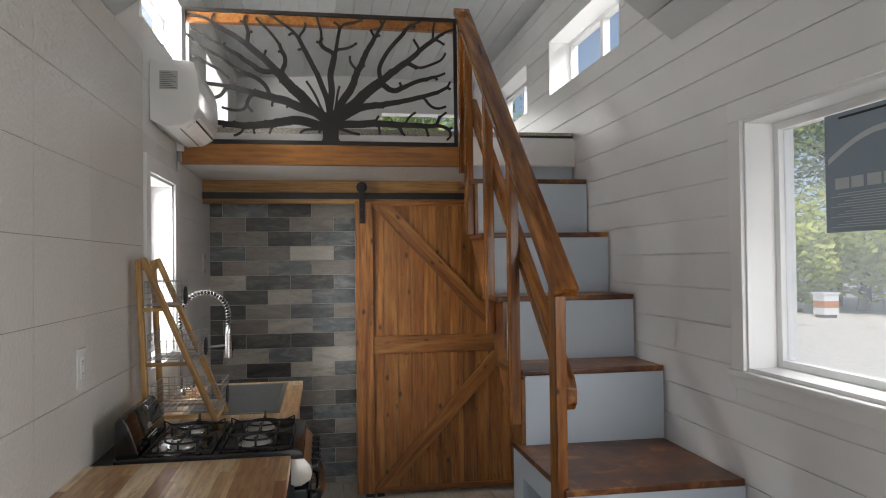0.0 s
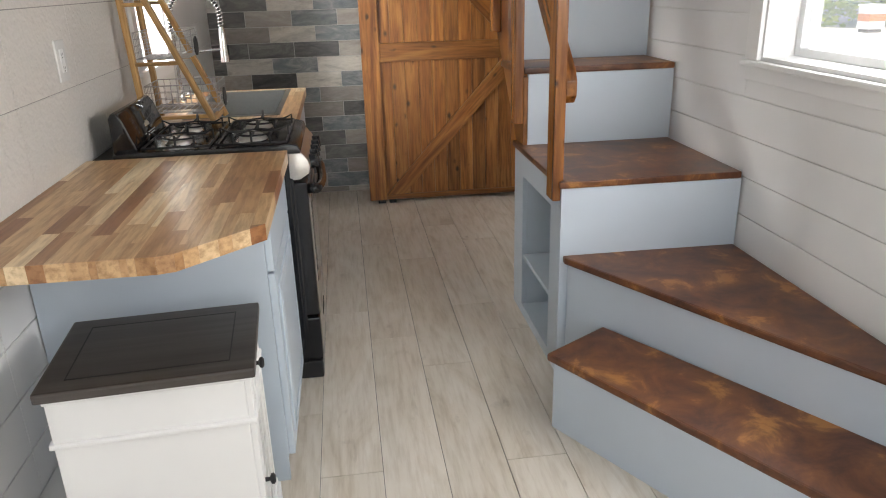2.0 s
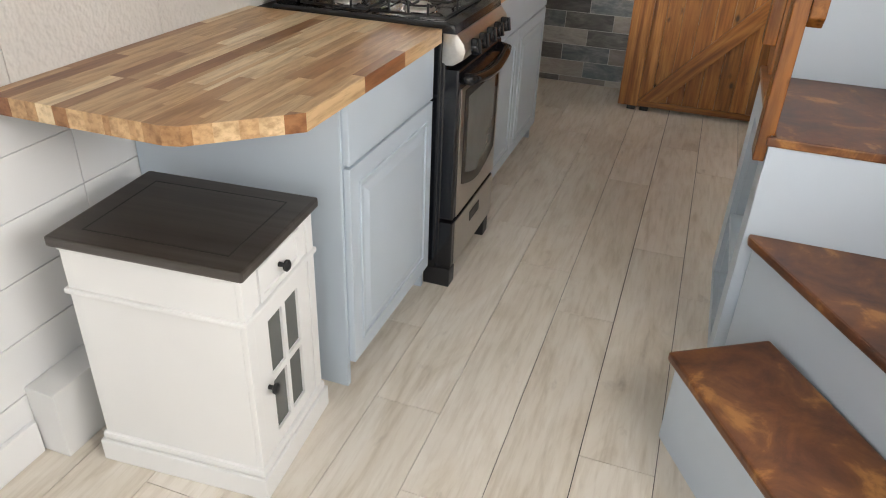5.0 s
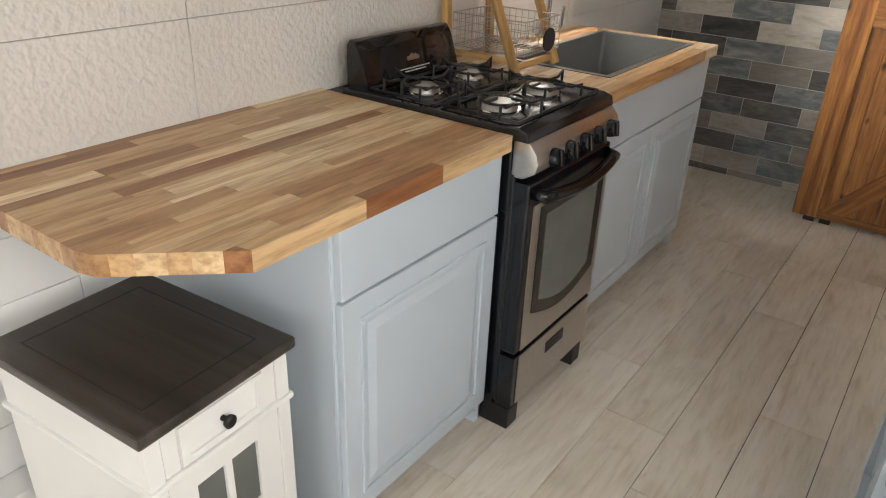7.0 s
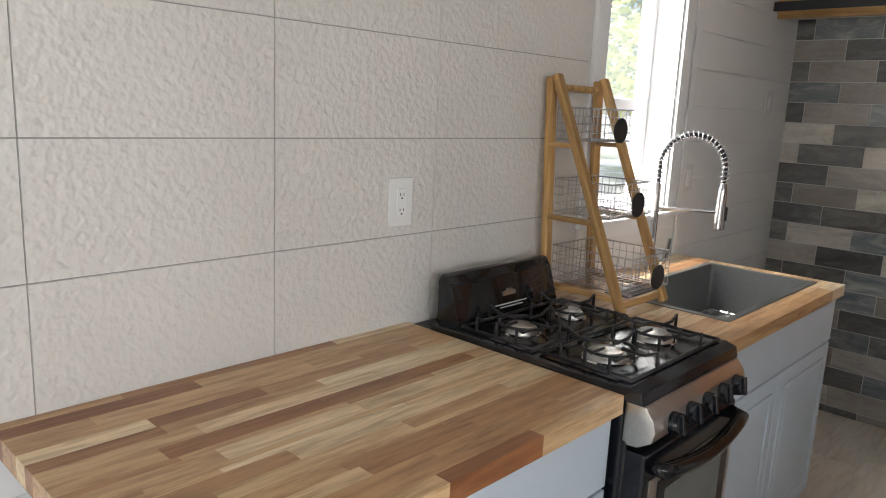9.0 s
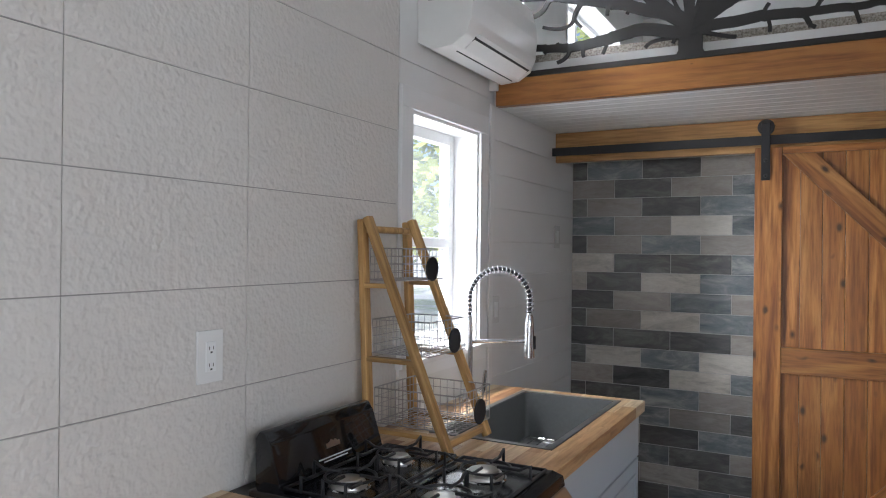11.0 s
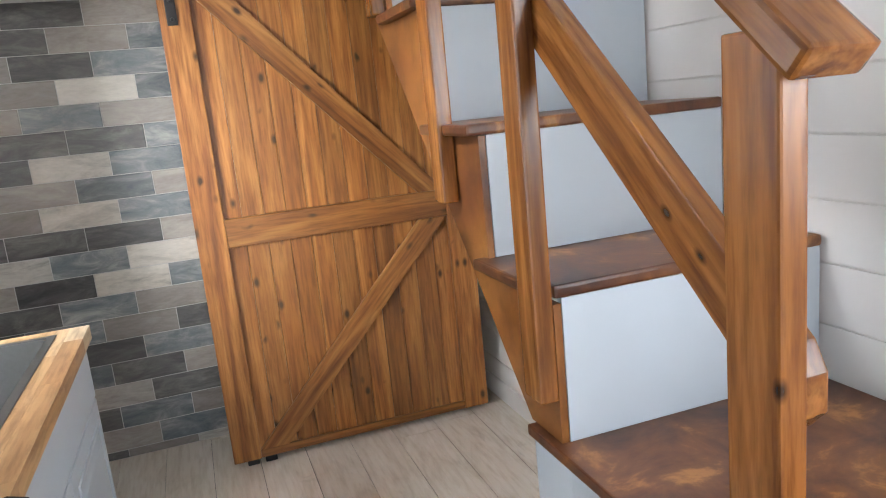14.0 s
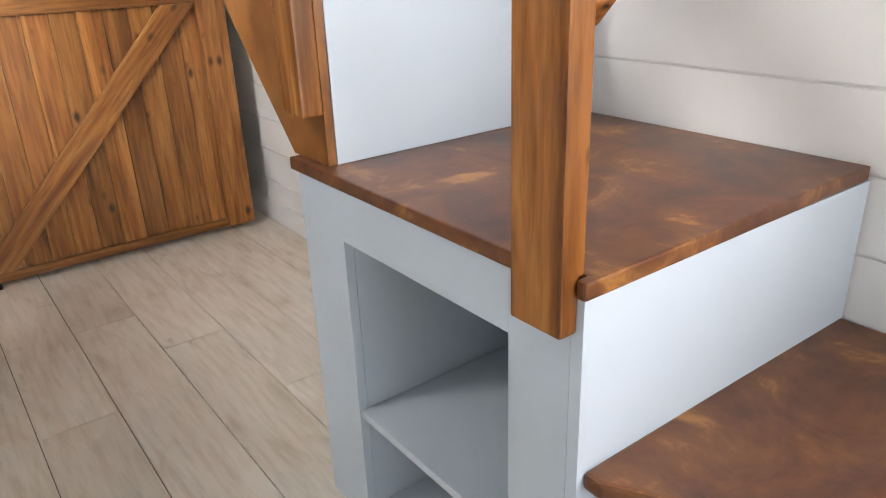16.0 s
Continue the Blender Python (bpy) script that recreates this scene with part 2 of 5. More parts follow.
def hazy_glass(name, veil_amount):
    """Window glass with a pale translucent film mixed in, imitating the haze of glare."""
    m = glass_material(name)
    nt = m.node_tree
    film = nt.nodes.new("ShaderNodeBsdfTranslucent")
    film.inputs["Color"].default_value = (0.85, 0.89, 0.92, 1)
    mix = nt.nodes.new("ShaderNodeMixShader")
    veil = ramp(nt, noise_tex(nt, coords(nt, (1, 1, 1)), 5.0, 4), [(0.3, (veil_amount * 0.8,) * 3), (0.7, (veil_amount * 1.2,) * 3)])
    nt.links.new(veil, mix.inputs[0])
    nt.links.new(nt.nodes["Principled BSDF"].outputs[0], mix.inputs[1])
    nt.links.new(film.outputs[0], mix.inputs[2])
    nt.links.new(mix.outputs[0], nt.nodes["Material Output"].inputs["Surface"])
    return m


GLASS = hazy_glass("window_glass", 0.025)
# stronger mix: the washed-out glare is put into the pane's material
HAZYGLASS = hazy_glass("hazy_window_glass", 0.11)
CABGLASS = plain("smoked_cabinet_glass", (0.13, 0.14, 0.135), 0.12, 0, 0.2, 6)


def carpet_material():
    m, nt, b = shader("speckled_carpet", 0.95)
    v = coords(nt, (1, 1, 1))
    n = noise_tex(nt, v, 120, 3)
    nt.links.new(ramp(nt, n, [(0.35, (0.22, 0.19, 0.16)), (0.6, (0.52, 0.48, 0.42))]), b.inputs["Base Color"])
    bump(nt, b, n, 1.0, 0.006)
    return m


CARPET = carpet_material()


def ground_material():
    m, nt, b = shader("gravel_and_grass", 0.9)
    v = coords(nt, (1, 1, 1))
    patch = noise_tex(nt, v, 0.10, 4, 0.6)
    fine = noise_tex(nt, v, 6, 5)
    grass = ramp(nt, fine, [(0.3, (0.10, 0.16, 0.035)), (0.7, (0.22, 0.30, 0.08))])
    grit = ramp(nt, fine, [(0.3, (0.60, 0.57, 0.51)), (0.7, (0.78, 0.75, 0.70))])
    nt.links.new(blend(nt, grit, grass, ramp(nt, patch, [(0.54, (0, 0, 0)), (0.62, (1, 1, 1))])), b.inputs["Base Color"])
    return m


def leaf_material(name, a, c):
    m, nt, b = shader(name, 0.55)
    g = nt.nodes.new("ShaderNodeNewGeometry")
    nt.links.new(ramp(nt, g.outputs["Random Per Island"], [(0, a), (1, c)]), b.inputs["Base Color"])
    b.inputs["Transmission Weight"].default_value = 0.0
    b.inputs["Subsurface Weight"].default_value = 0.0
    return m


LEAF = leaf_material("oak_leaves", (0.16, 0.24, 0.07), (0.42, 0.50, 0.19))
LEAF2 = leaf_material("sunlit_shrub_leaves", (0.30, 0.38, 0.08), (0.55, 0.60, 0.16))
BARK = wood("grey_bark", (0.22, 0.18, 0.14), (0.15, 0.12, 0.09), (0.08, 0.06, 0.05), 0.9)
ORANGE = paint("orange_paint", (0.55, 0.20, 0.07), 0.6)
SKYBLUE = paint("blue_paint", (0.10, 0.28, 0.50), 0.6)


# ---- building helpers ----
WORLD = {}


def thing(name, at, label, category, group="", kind=""):
    ob = new(name)
    ob.empty_display_size = 0.05
    m = at if isinstance(at, Matrix) else Matrix.Translation(at)
    ob.matrix_basis = m
    WORLD[ob.name] = m.copy()
    return tagged(ob, label, category, group, kind)


def part(name, bm, material, parent=None, label="", m=None, smooth=False):
    """Links a bmesh as one mesh object, at the world pose m, under parent."""
    if isinstance(bm, bpy.types.Mesh):
        me = bm
    else:
        me = bpy.data.meshes.new(name)
        bm.to_mesh(me)
        bm.free()
        me.materials.append(material)
        if smooth:
            me.polygons.foreach_set("use_smooth", [True] * len(me.polygons))
            if smooth != "all":
                me.set_sharp_from_angle(angle=radians(38))
    ob = new(name, me)
    m = m or Matrix.Identity(4)
    ob.matrix_basis = m
    WORLD[ob.name] = m.copy()
    if parent:
        ob.parent = parent
        ob.matrix_parent_inverse = WORLD[parent.name].inverted()
    if label:
        ob["label"] = label
    return ob


def structure(name, bm, material, label="", category=""):
    return tagged(part(name, bm, material), label, category, "", "structure")


def add_box(bm, x0, x1, y0, y1, z0, z1, bev=0.0):
    vs = [bm.verts.new((x, y, z)) for x in (x0, x1) for y in (y0, y1) for z in (z0, z1)]
    fs = [bm.faces.new([vs[i] for i in q]) for q in ((0, 1, 3, 2), (4, 6, 7, 5), (0, 4, 5, 1), (2, 3, 7, 6), (0, 2, 6, 4), (1, 5, 7, 3))]
    if bev:
        es = list({e for f in fs for e in f.edges})
        bmesh.ops.bevel(bm, geom=es, offset=bev, segments=2, affect="EDGES", profile=0.6)
    return bm


def box(x0, x1, y0, y1, z0, z1, bev=0.0):
    return add_box(bmesh.new(), x0, x1, y0, y1, z0, z1, bev)


def prism(poly, a0, a1, axis="z", bev=0.0, bm=None):
    """A polygon drawn in the plane across the axis, pulled from a0 to a1. Axis x: (y, z); y: (x, z); z: (x, y)."""
    bm = bm or bmesh.new()
    put = {"x": lambda u, v, a: (a, u, v), "y": lambda u, v, a: (u, a, v), "z": lambda u, v, a: (u, v, a)}[axis]
    lo = [bm.verts.new(put(u, v, a0)) for u, v in poly]
    hi = [bm.verts.new(put(u, v, a1)) for u, v in poly]
    fs = [bm.faces.new(lo), bm.faces.new(hi)]
    n = len(poly)
    fs += [bm.faces.new((lo[i], lo[(i + 1) % n], hi[(i + 1) % n], hi[i])) for i in range(n)]
    bmesh.ops.recalc_face_normals(bm, faces=fs)
    if bev:
        bmesh.ops.bevel(bm, geom=list({e for f in fs for e in f.edges}), offset=bev, segments=2, affect="EDGES", profile=0.6)
    return bm


def cyl(r0, r1, length, n=24, bm=None, m=None, bev=0.0):
    """A closed round along z from 0 to length."""
    bm = bm or bmesh.new()
    m = m or Matrix.Identity(4)
    made = bmesh.ops.create_cone(bm, cap_ends=True, segments=n, radius1=r0, radius2=r1, depth=length, matrix=m @ Matrix.Translation((0, 0, length / 2)))
    if bev:
        vs = set(made["verts"])
        es = [e for e in bm.edges if e.verts[0] in vs and e.verts[1] in vs and any(len(f.verts) > 4 for f in e.link_faces)]
        bmesh.ops.bevel(bm, geom=es, offset=bev, segments=2, affect="EDGES", profile=0.6)
    return bm


def tube(points, r, n=8, bm=None, closed=False):
    """A round bar along a line of points."""
    bm = bm or bmesh.new()
    pts = [Vector(p) for p in points]
    rings = []
    up = None
    for i, p in enumerate(pts):
        a = pts[i - 1] if (i > 0 or closed) else p
        c = pts[(i + 1) % len(pts)] if (i < len(pts) - 1 or closed) else p
        d = (c - a).normalized()
        if up is None:
            up = d.orthogonal().normalized()
        up = (up - d * up.dot(d)).normalized()
        side = d.cross(up)
        rad = r[i] if isinstance(r, (list, tuple)) else r
        rings.append([bm.verts.new(p + (up * math.cos(2 * math.pi * k / n) + side * math.sin(2 * math.pi * k / n)) * rad) for k in range(n)])
    loops = list(zip(rings, rings[1:])) + ([(rings[-1], rings[0])] if closed else [])
    for a, c in loops:
        for k in range(n):
            bm.faces.new((a[k], a[(k + 1) % n], c[(k + 1) % n], c[k]))
    if not closed:
        bm.faces.new(rings[0][::-1])
        bm.faces.new(rings[-1])
    return bm


def rects(u0, u1, v0, v1, holes):
    """The rectangle less its holes, as rectangles."""
    us = sorted({u0, u1, *(min(max(h[k], u0), u1) for h in holes for k in (0, 1))})
    out = []
    for a, c in zip(us, us[1:]):
        if c - a < 1e-4:
            continue
        mid = (a + c) / 2
        z = v0
        for h in sorted((h for h in holes if h[0] < mid < h[1]), key=lambda h: h[2]):
            if h[2] > z + 1e-4:
                out.append((a, c, z, min(h[2], v1)))
            z = max(z, h[3])
        if z < v1 - 1e-4:
            out.append((a, c, z, v1))
    return [r for r in out if r[3] - r[2] > 1e-4]


def stick(name, parent, mat, p0, p1, w, t, turn=0.0, bev=0.004, label=""):
    """A squared timber from p0 to p1, w across and t thick, its grain along it."""
    p0, p1 = Vector(p0), Vector(p1)
    d = p1 - p0
    L = d.length
    q = d.to_track_quat("Z", "Y").to_matrix().to_4x4()
    m = Matrix.Translation(p0) @ q @ pose(0, 0, 0, 0, 0, turn)
    return part(name, box(-w / 2, w / 2, -t / 2, t / 2, 0, L, bev), mat, parent, label, m)


# ---- the plan ----
XE = 2.262         # east wall
YN = 4.675         # tiled wall
YB = 6.4           # far wall of the loft
YS = -2.0          # wall behind the start
EAVE, DORM, YD = 2.497, 3.30, 2.355
RIDGE = 3.335
LOFT0, LOFT1 = 2.112, 2.30
W_SINK = (2.863, 3.415, 1.10, 1.973)
W_BIG = (-0.35, 1.842, 1.150, 2.048)
W_UP1 = (2.89, 4.045, 2.632, 3.01)
W_UP2 = (4.55, 5.70, 2.632, 3.01)
W_UPL = (2.76, 3.92, 2.632, 3.01)
HX = 0.006         # how far the boards stand proud of the wall


# ---- structure ----
def long_wall(name, x0, x1, holes):
    bm = bmesh.new()
    for a, c, z0, z1 in rects(YS - 0.15, YB + 0.15, -0.1, DORM + 0.15, holes):
        add_box(bm, x0, x1, a, c, z0, z1)
    return bm


wall_west = structure("wall_west", long_wall("wall_west", -0.17, -HX, [W_SINK, W_UPL, W_UP2]), WHITE, "white painted side wall of the kitchen", "wall")
wall_east = structure("wall_east", long_wall("wall_east", XE + HX, XE + 0.2, [W_BIG, W_UP1, W_UP2]), WHITE, "white painted side wall beside the stairs", "wall")
bm = bmesh.new()
for a, c, z0, z1 in rects(-HX, XE + HX, -0.1, 3.45, [(0.35, 1.95, 0.1, 2.1)]):
    add_box(bm, a, c, YS - 0.15, YS, z0, z1)
structure("wall_south", bm, WHITE, "white wall with the entrance opening", "wall")
bm = bmesh.new()
for a, c, z0, z1 in rects(-HX, XE + HX, -0.1, 3.45, [(1.35, 2.1, 2.62, 3.0)]):
    add_box(bm, a, c, YB, YB + 0.15, z0, z1)
structure("wall_loft_end", bm, WHITE, "white end wall of the loft with a low window", "wall")
wall_tiled = structure("wall_north", box(-HX, XE + HX, YN - 0.0012, YN + 0.12, -0.1, LOFT0), GROUT, "wall clad in grey, blue and taupe brick tiles", "wall")
floor = structure("floor", box(-HX, XE + HX, YS, YB, -0.1, -0.006), DARKGAP, "whitewashed oak laminate plank floor", "floor")
bm = box(-0.0, XE, 3.575, YB, LOFT0 + 0.012, LOFT1 - 0.02)
structure("loft_floor", bm, WHITE, "white loft deck", "floor")
structure("loft_carpet", box(0.002, XE - 0.002, 3.60, YB - 0.002, LOFT1 - 0.016, LOFT1 + 0.018), CARPET, "speckled beige loft carpet", "carpet")

# beadboard under the loft
bm = bmesh.new()
for i in range(13):
    y0 = 3.574 + i * 0.085
    prism([(y0, LOFT0 + 0.011), (y0, LOFT0 + 0.006), (y0 + 0.004, LOFT0), (y0 + 0.079, LOFT0), (y0 + 0.083, LOFT0 + 0.006), (y0 + 0.083, LOFT0 + 0.011)], 0.001, XE - 0.001, "x", bm=bm)
structure("loft_ceiling", bm, TRIM, "white beadboard ceiling under the loft", "ceiling")

# gabled ceiling over the room, boards along it
def slope_boards(x0, z0, x1, z1, y0, y1, n):
    out = bmesh.new()
    dx, dz = (x1 - x0) / n, (z1 - z0) / n
    L = math.hypot(dx, dz)
    nx, nz = -dz / L, dx / L
    if nz < 0:
        nx, nz = -nx, -nz
    for k in range(n):
        a, c = (x0 + dx * k, z0 + dz * k), (x0 + dx * (k + 1), z0 + dz * (k + 1))
        g = 0.02
        q0 = (a[0] + dx * g, a[1] + dz * g)
        q1 = (c[0] - dx * g, c[1] - dz * g)
        prism([q0, q1, (c[0] + nx * 0.02, c[1] + nz * 0.02), (a[0] + nx * 0.02, a[1] + nz * 0.02)], y0, y1, "y", bm=out)
        prism([(a[0] + nx * 0.012, a[1] + nz * 0.012), (c[0] + nx * 0.012, c[1] + nz * 0.012), (c[0] + nx * 0.05, c[1] + nz * 0.05), (a[0] + nx * 0.05, a[1] + nz * 0.05)], y0, y1, "y", bm=out)
    return out


mid = XE / 2
structure("ceiling_west", slope_boards(0, EAVE, mid, RIDGE, YS, YD, 10), CEIL, "painted plank ceiling slope, greyed as if in shade", "ceiling")
structure("ceiling_east", slope_boards(XE, EAVE, mid, RIDGE, YS, YD, 10), CEIL, "painted plank ceiling slope, greyed as if in shade", "ceiling")
structure("ceiling_dormer_west", slope_boards(0, DORM, mid, RIDGE + 0.02, YD - 0.05, YB, 9), CEIL, "painted plank ceiling over the loft, greyed as if in shade", "ceiling")
structure("ceiling_dormer_east", slope_boards(XE, DORM, mid, RIDGE + 0.02, YD - 0.05, YB, 9), CEIL, "painted plank ceiling over the loft, greyed as if in shade", "ceiling")
structure("roof", prism([(-0.19, 3.40), (mid, 3.45), (XE + 0.22, 3.40), (XE + 0.22, 3.5), (mid, 3.56), (-0.19, 3.5)], YS - 0.3, YB + 0.3, "y"), TRACK, "dark roof sheeting", "roof")
for sx, nm in ((0, "cheek_west"), (1, "cheek_east")):
    e = XE if sx else 0
    structure("wall_" + nm, prism([(e, EAVE + 0.03), (mid, RIDGE + 0.03), (e, DORM + 0.02)], YD - 0.04, YD, "y"), WHITE, "white dormer cheek wall", "wall")


# windows: jambs, sash frame, panes
def window(name, side, hole, label, split, depth=0.15, trim=0.068, sill=False):
    y0, y1, z0, z1 = hole
    s = 1 if side == "e" else -1
    x_in = XE if s > 0 else 0.0
    g = x_in + s * depth
    w = thing(name, (g, (y0 + y1) / 2, z0), label, "window", "", "structure")
    t = 0.012
    jam = bmesh.new()
    xa, xb = sorted((x_in - s * 0.001, g + s * 0.04))
    for q in ((y0, y0 + t, z0, z1), (y1 - t, y1, z0, z1), (y0 + t, y1 - t, z0, z0 + t), (y0 + t, y1 - t, z1 - t, z1)):
        add_box(jam, xa, xb, *q)
    part("jamb", jam, TRIM, w)
    xa, xb = sorted((g - s * 0.02, g + s * 0.025))
    f = 0.044 if split == "h" else 0.028
    fr = bmesh.new()
    y0, y1, z0, z1 = y0 + t, y1 - t, z0 + t, z1 - t
    for q in ((y0, y0 + f, z0, z1), (y1 - f, y1, z0, z1), (y0 + f, y1 - f, z0, z0 + f), (y0 + f, y1 - f, z1 - f, z1)):
        add_box(fr, xa, xb, *q, bev=0.003)
    part("window_frame", fr, VINYL, w)
    a, c, lo, hi = y0 + f, y1 - f, z0 + f, z1 - f
    cells = [(a, c, lo, hi)]
    if split == "h":
        zm = lo + (hi - lo) * 0.47
        part("meeting_rail", box(xa - s * 0.004, xb - s * 0.004, a, c, zm - 0.02, zm + 0.02, 0.003), VINYL, w)
        cells = [(a, c, lo, zm - 0.02), (a, c, zm + 0.02, hi)]
    elif split == "v":
        ym = (a + c) / 2
        part("meeting_stile", box(xa - s * 0.004, xb - s * 0.004, ym - 0.02, ym + 0.02, lo, hi, 0.003), VINYL, w)
        cells = [(a, ym - 0.02, lo, hi), (ym + 0.02, c, lo, hi)]
    for q in cells:
        p = part("pane", box(*sorted((g + s * 0.0, g + s * 0.004)), *q), HAZYGLASS if not split else GLASS, w)
        p.visible_shadow = False
    if trim:
        y0, y1, z0, z1 = hole
        tr = bmesh.new()
        xa, xb = sorted((x_in, x_in - s * 0.016))
        for q in ((y0 - trim, y0, z0 - (0 if sill else trim), z1), (y1, y1 + trim, z0 - (0 if sill else trim), z1), (y0 - trim, y1 + trim, z1, z1 + trim)):
            add_box(tr, xa, xb, *q, bev=0.003)
        if not sill:
            add_box(tr, xa, xb, y0, y1, z0 - trim, z0, 0.003)
        part("casing", tr, TRIM, w)
    if sill:
        xa, xb = sorted((x_in + s * 0.002, x_in - s * 0.03))
        part("sill", box(xa, xb, y0 - trim - 0.01, y1 + trim + 0.01, z0 - 0.022, z0 - 0.001, 0.006), TRIM, w)
        xa, xb = sorted((x_in + s * 0.001, x_in - s * 0.012))
        part("apron", box(xa, xb, y0 - trim, y1 + trim, z0 - 0.07, z0 - 0.0225, 0.003), TRIM, w)
    return w


window("window_1", "w", W_SINK, "double-hung white vinyl window over the sink", "h", 0.125, 0.075, True)
big = window("window_2", "e", W_BIG, "large white framed picture window by the stairs", "", 0.13, 0.075, True)
window("window_3", "e", W_UP1, "sliding dormer window above the stairs", "v", 0.16, 0.0)
window("window_4", "e", W_UP2, "sliding dormer window of the loft", "v", 0.16, 0.0)
window("window_5", "w", W_UPL, "sliding dormer window above the air conditioner", "v", 0.16, 0.0)
window("window_6", "w", W_UP2, "sliding dormer window of the loft", "v", 0.16, 0.0)


# ---- stairs ----
RISE, GO = 0.3125, 0.298
Z3 = 0.762
FRONT3 = 1.862
FIRST4 = 2.468
XS = 1.61          # open side of the stairs
steps = thing("staircase", (XS, FRONT3, 0), "pale blue storage staircase with walnut-stained treads", "staircase")


def nosed(poly, top, t=0.026):
    return prism(poly, top - t, top, "z", 0.007)


# winder steps
T1 = [(1.456, 1.532), (1.915, 0.735), (XE - 0.008, 0.22), (XE - 0.008, 0.80), (2.06, 1.10), (1.70, 1.685)]
T2 = [(XS - 0.006, 1.845), (2.06, 1.045), (XE - 0.008, 0.71), (XE - 0.008, FRONT3 + 0.008), (XS - 0.006, FRONT3 + 0.008)]
part("tread", nosed(T1, 0.284), TREAD, steps)
part("tread", nosed(T2, 0.487), TREAD, steps)
XL = 1.5925        # open side of the landing box
landing = [(XL - 0.008, FRONT3), (XE - 0.008, FRONT3 - 0.004), (XE - 0.008, 2.592), (XL - 0.008, 2.592), (XL - 0.008, 1.966), (1.603, 1.966), (1.603, 1.877), (XL - 0.008, 1.877)]
part("tread", prism(landing, Z3 - 0.024, Z3, "z", 0.004), TREAD, steps)
part("winder_box", prism([(1.482, 1.535), (1.93, 0.762), (XE - 0.008, 0.25), (XE - 0.008, 0.80), (2.05, 1.12), (1.705, 1.668)], 0.0, 0.257), RISER, steps)
part("winder_box", prism([(XS + 0.014, 1.855), (2.075, 1.065), (XE - 0.008, 0.76), (XE - 0.008, FRONT3 + 0.004), (XS + 0.014, FRONT3 + 0.004)], 0.0, 0.460), RISER, steps)

# landing box with an open cubby in its side
x0, x1, y0, y1, zt = XL, XE - 0.008, FRONT3 + 0.007, 2.575, Z3 - 0.0245
oy0, oy1, oz0, oz1 = 1.998, 2.425, 0.045, 0.640
for a, c, z0, z1 in rects(y0 + 0.02, y1, 0.0, zt, [(oy0, oy1, oz0, oz1)]):
    part("side_board", box(x0, x0 + 0.018, a + 0.0002, c - 0.0002, z0, z1), BLUE, steps)
part("front_riser", prism([(x0 + 0.0005, y0 + 0.001), (x1, y0 - 0.013), (x1, y0 + 0.006), (x0 + 0.0005, y0 + 0.0195)], 0.0, zt), RISER, steps)
part("back_panel", box(x0 + 0.019, x1, y1 - 0.018, y1, 0.0, zt), BLUE, steps)
part("cubby_wall", box(x0 + 0.019, x1, oy0 - 0.02, oy0, 0.03, zt - 0.001), BLUE, steps)
part("cubby_wall", box(x0 + 0.019, x1, oy1, oy1 + 0.02, 0.03, zt - 0.001), BLUE, steps)
part("cubby_shelf", box(x0 + 0.004, x1, oy0 + 0.001, oy1 - 0.001, 0.266, 0.284, 0.002), BLUE, steps)
part("cubby_floor", box(x0 + 0.019, x1, oy0 + 0.001, oy1 - 0.001, 0.02, 0.044), BLUE, steps)

# straight flight
for k in range(1, 5):
    zt = Z3 + RISE * k
    yf = FIRST4 + GO * (k - 1)
    part("riser", box(XS + 0.012, XE - 0.008, yf + 0.006, yf + 0.022, zt - RISE + (0.011 if k == 2 else 0.001), zt - (0.017 if k == 1 else 0.027)), RISER, steps)
    shape = [(XS - 0.035, yf), (XE - 0.008, yf), (XE - 0.008, yf + GO + 0.036), (XS - 0.035, yf + GO + 0.036)]
    if k == 1:
        shape = [(1.605, yf), *shape[1:], (XS - 0.035, 2.545), (1.605, 2.545)]
        zt += 0.010
    part("tread", nosed(shape, zt), TREAD, steps)
yl = FIRST4 + GO * 4
part("riser", box(XS + 0.012, XE - 0.008, yl - 0.06, yl - 0.044, Z3 + RISE * 4 + 0.001, LOFT1 - 0.002), RISER, steps)

# notched stringer on the open side
def under(y):
    return Z3 + 0.001 + max(0.0, (y - 2.605) * 1.045)


outline = [(2.475, Z3 + 0.001), (2.605, Z3 + 0.001)]
y_end = FIRST4 + GO * 4 + 0.007
outline.append((y_end, under(y_end)))
for k in range(4, 0, -1):
    zt = Z3 + RISE * k - 0.0275
    outline += [(FIRST4 + GO * k + 0.007, zt), (FIRST4 + GO * (k - 1) + 0.007, zt)]
cut = prism(outline, XS - 0.006, XS + 0.0105, "x")
part("stringer", cut, PLYSTAIN, steps, "amber stained plywood stringer")

# ---- stair railing ----
rail = thing("stair_railing", (1.585, 1.885, Z3), "orange-brown stained timber stair railing", "railing")
XP = 1.583
SL = 0.895
def rail_z(y):
    return 1.412 + SL * (y - 1.80)
def post(y, zb, zt, w=0.070):
    return stick("post", rail, RAILWOOD, (XP, y, zb), (XP, y, zt), 0.040, w, 0, 0.005)
newel_y0, newel_y1 = 1.879, 1.963
newel_z = rail_z(newel_y0)
part("post", prism([(0.0, 0.0), (0.029, 0.0), (0.029, Z3 - 0.69), (0.038, Z3 - 0.69), (0.038, newel_z - 0.69), (0.0, newel_z - 0.69)], newel_y0 - 1.921, newel_y1 - 1.921, "y", 0.004), RAILWOOD, rail, "", Matrix.Translation((1.563, 1.921, 0.69)))
post(2.508, 0.853, rail_z(2.508) - 0.03)
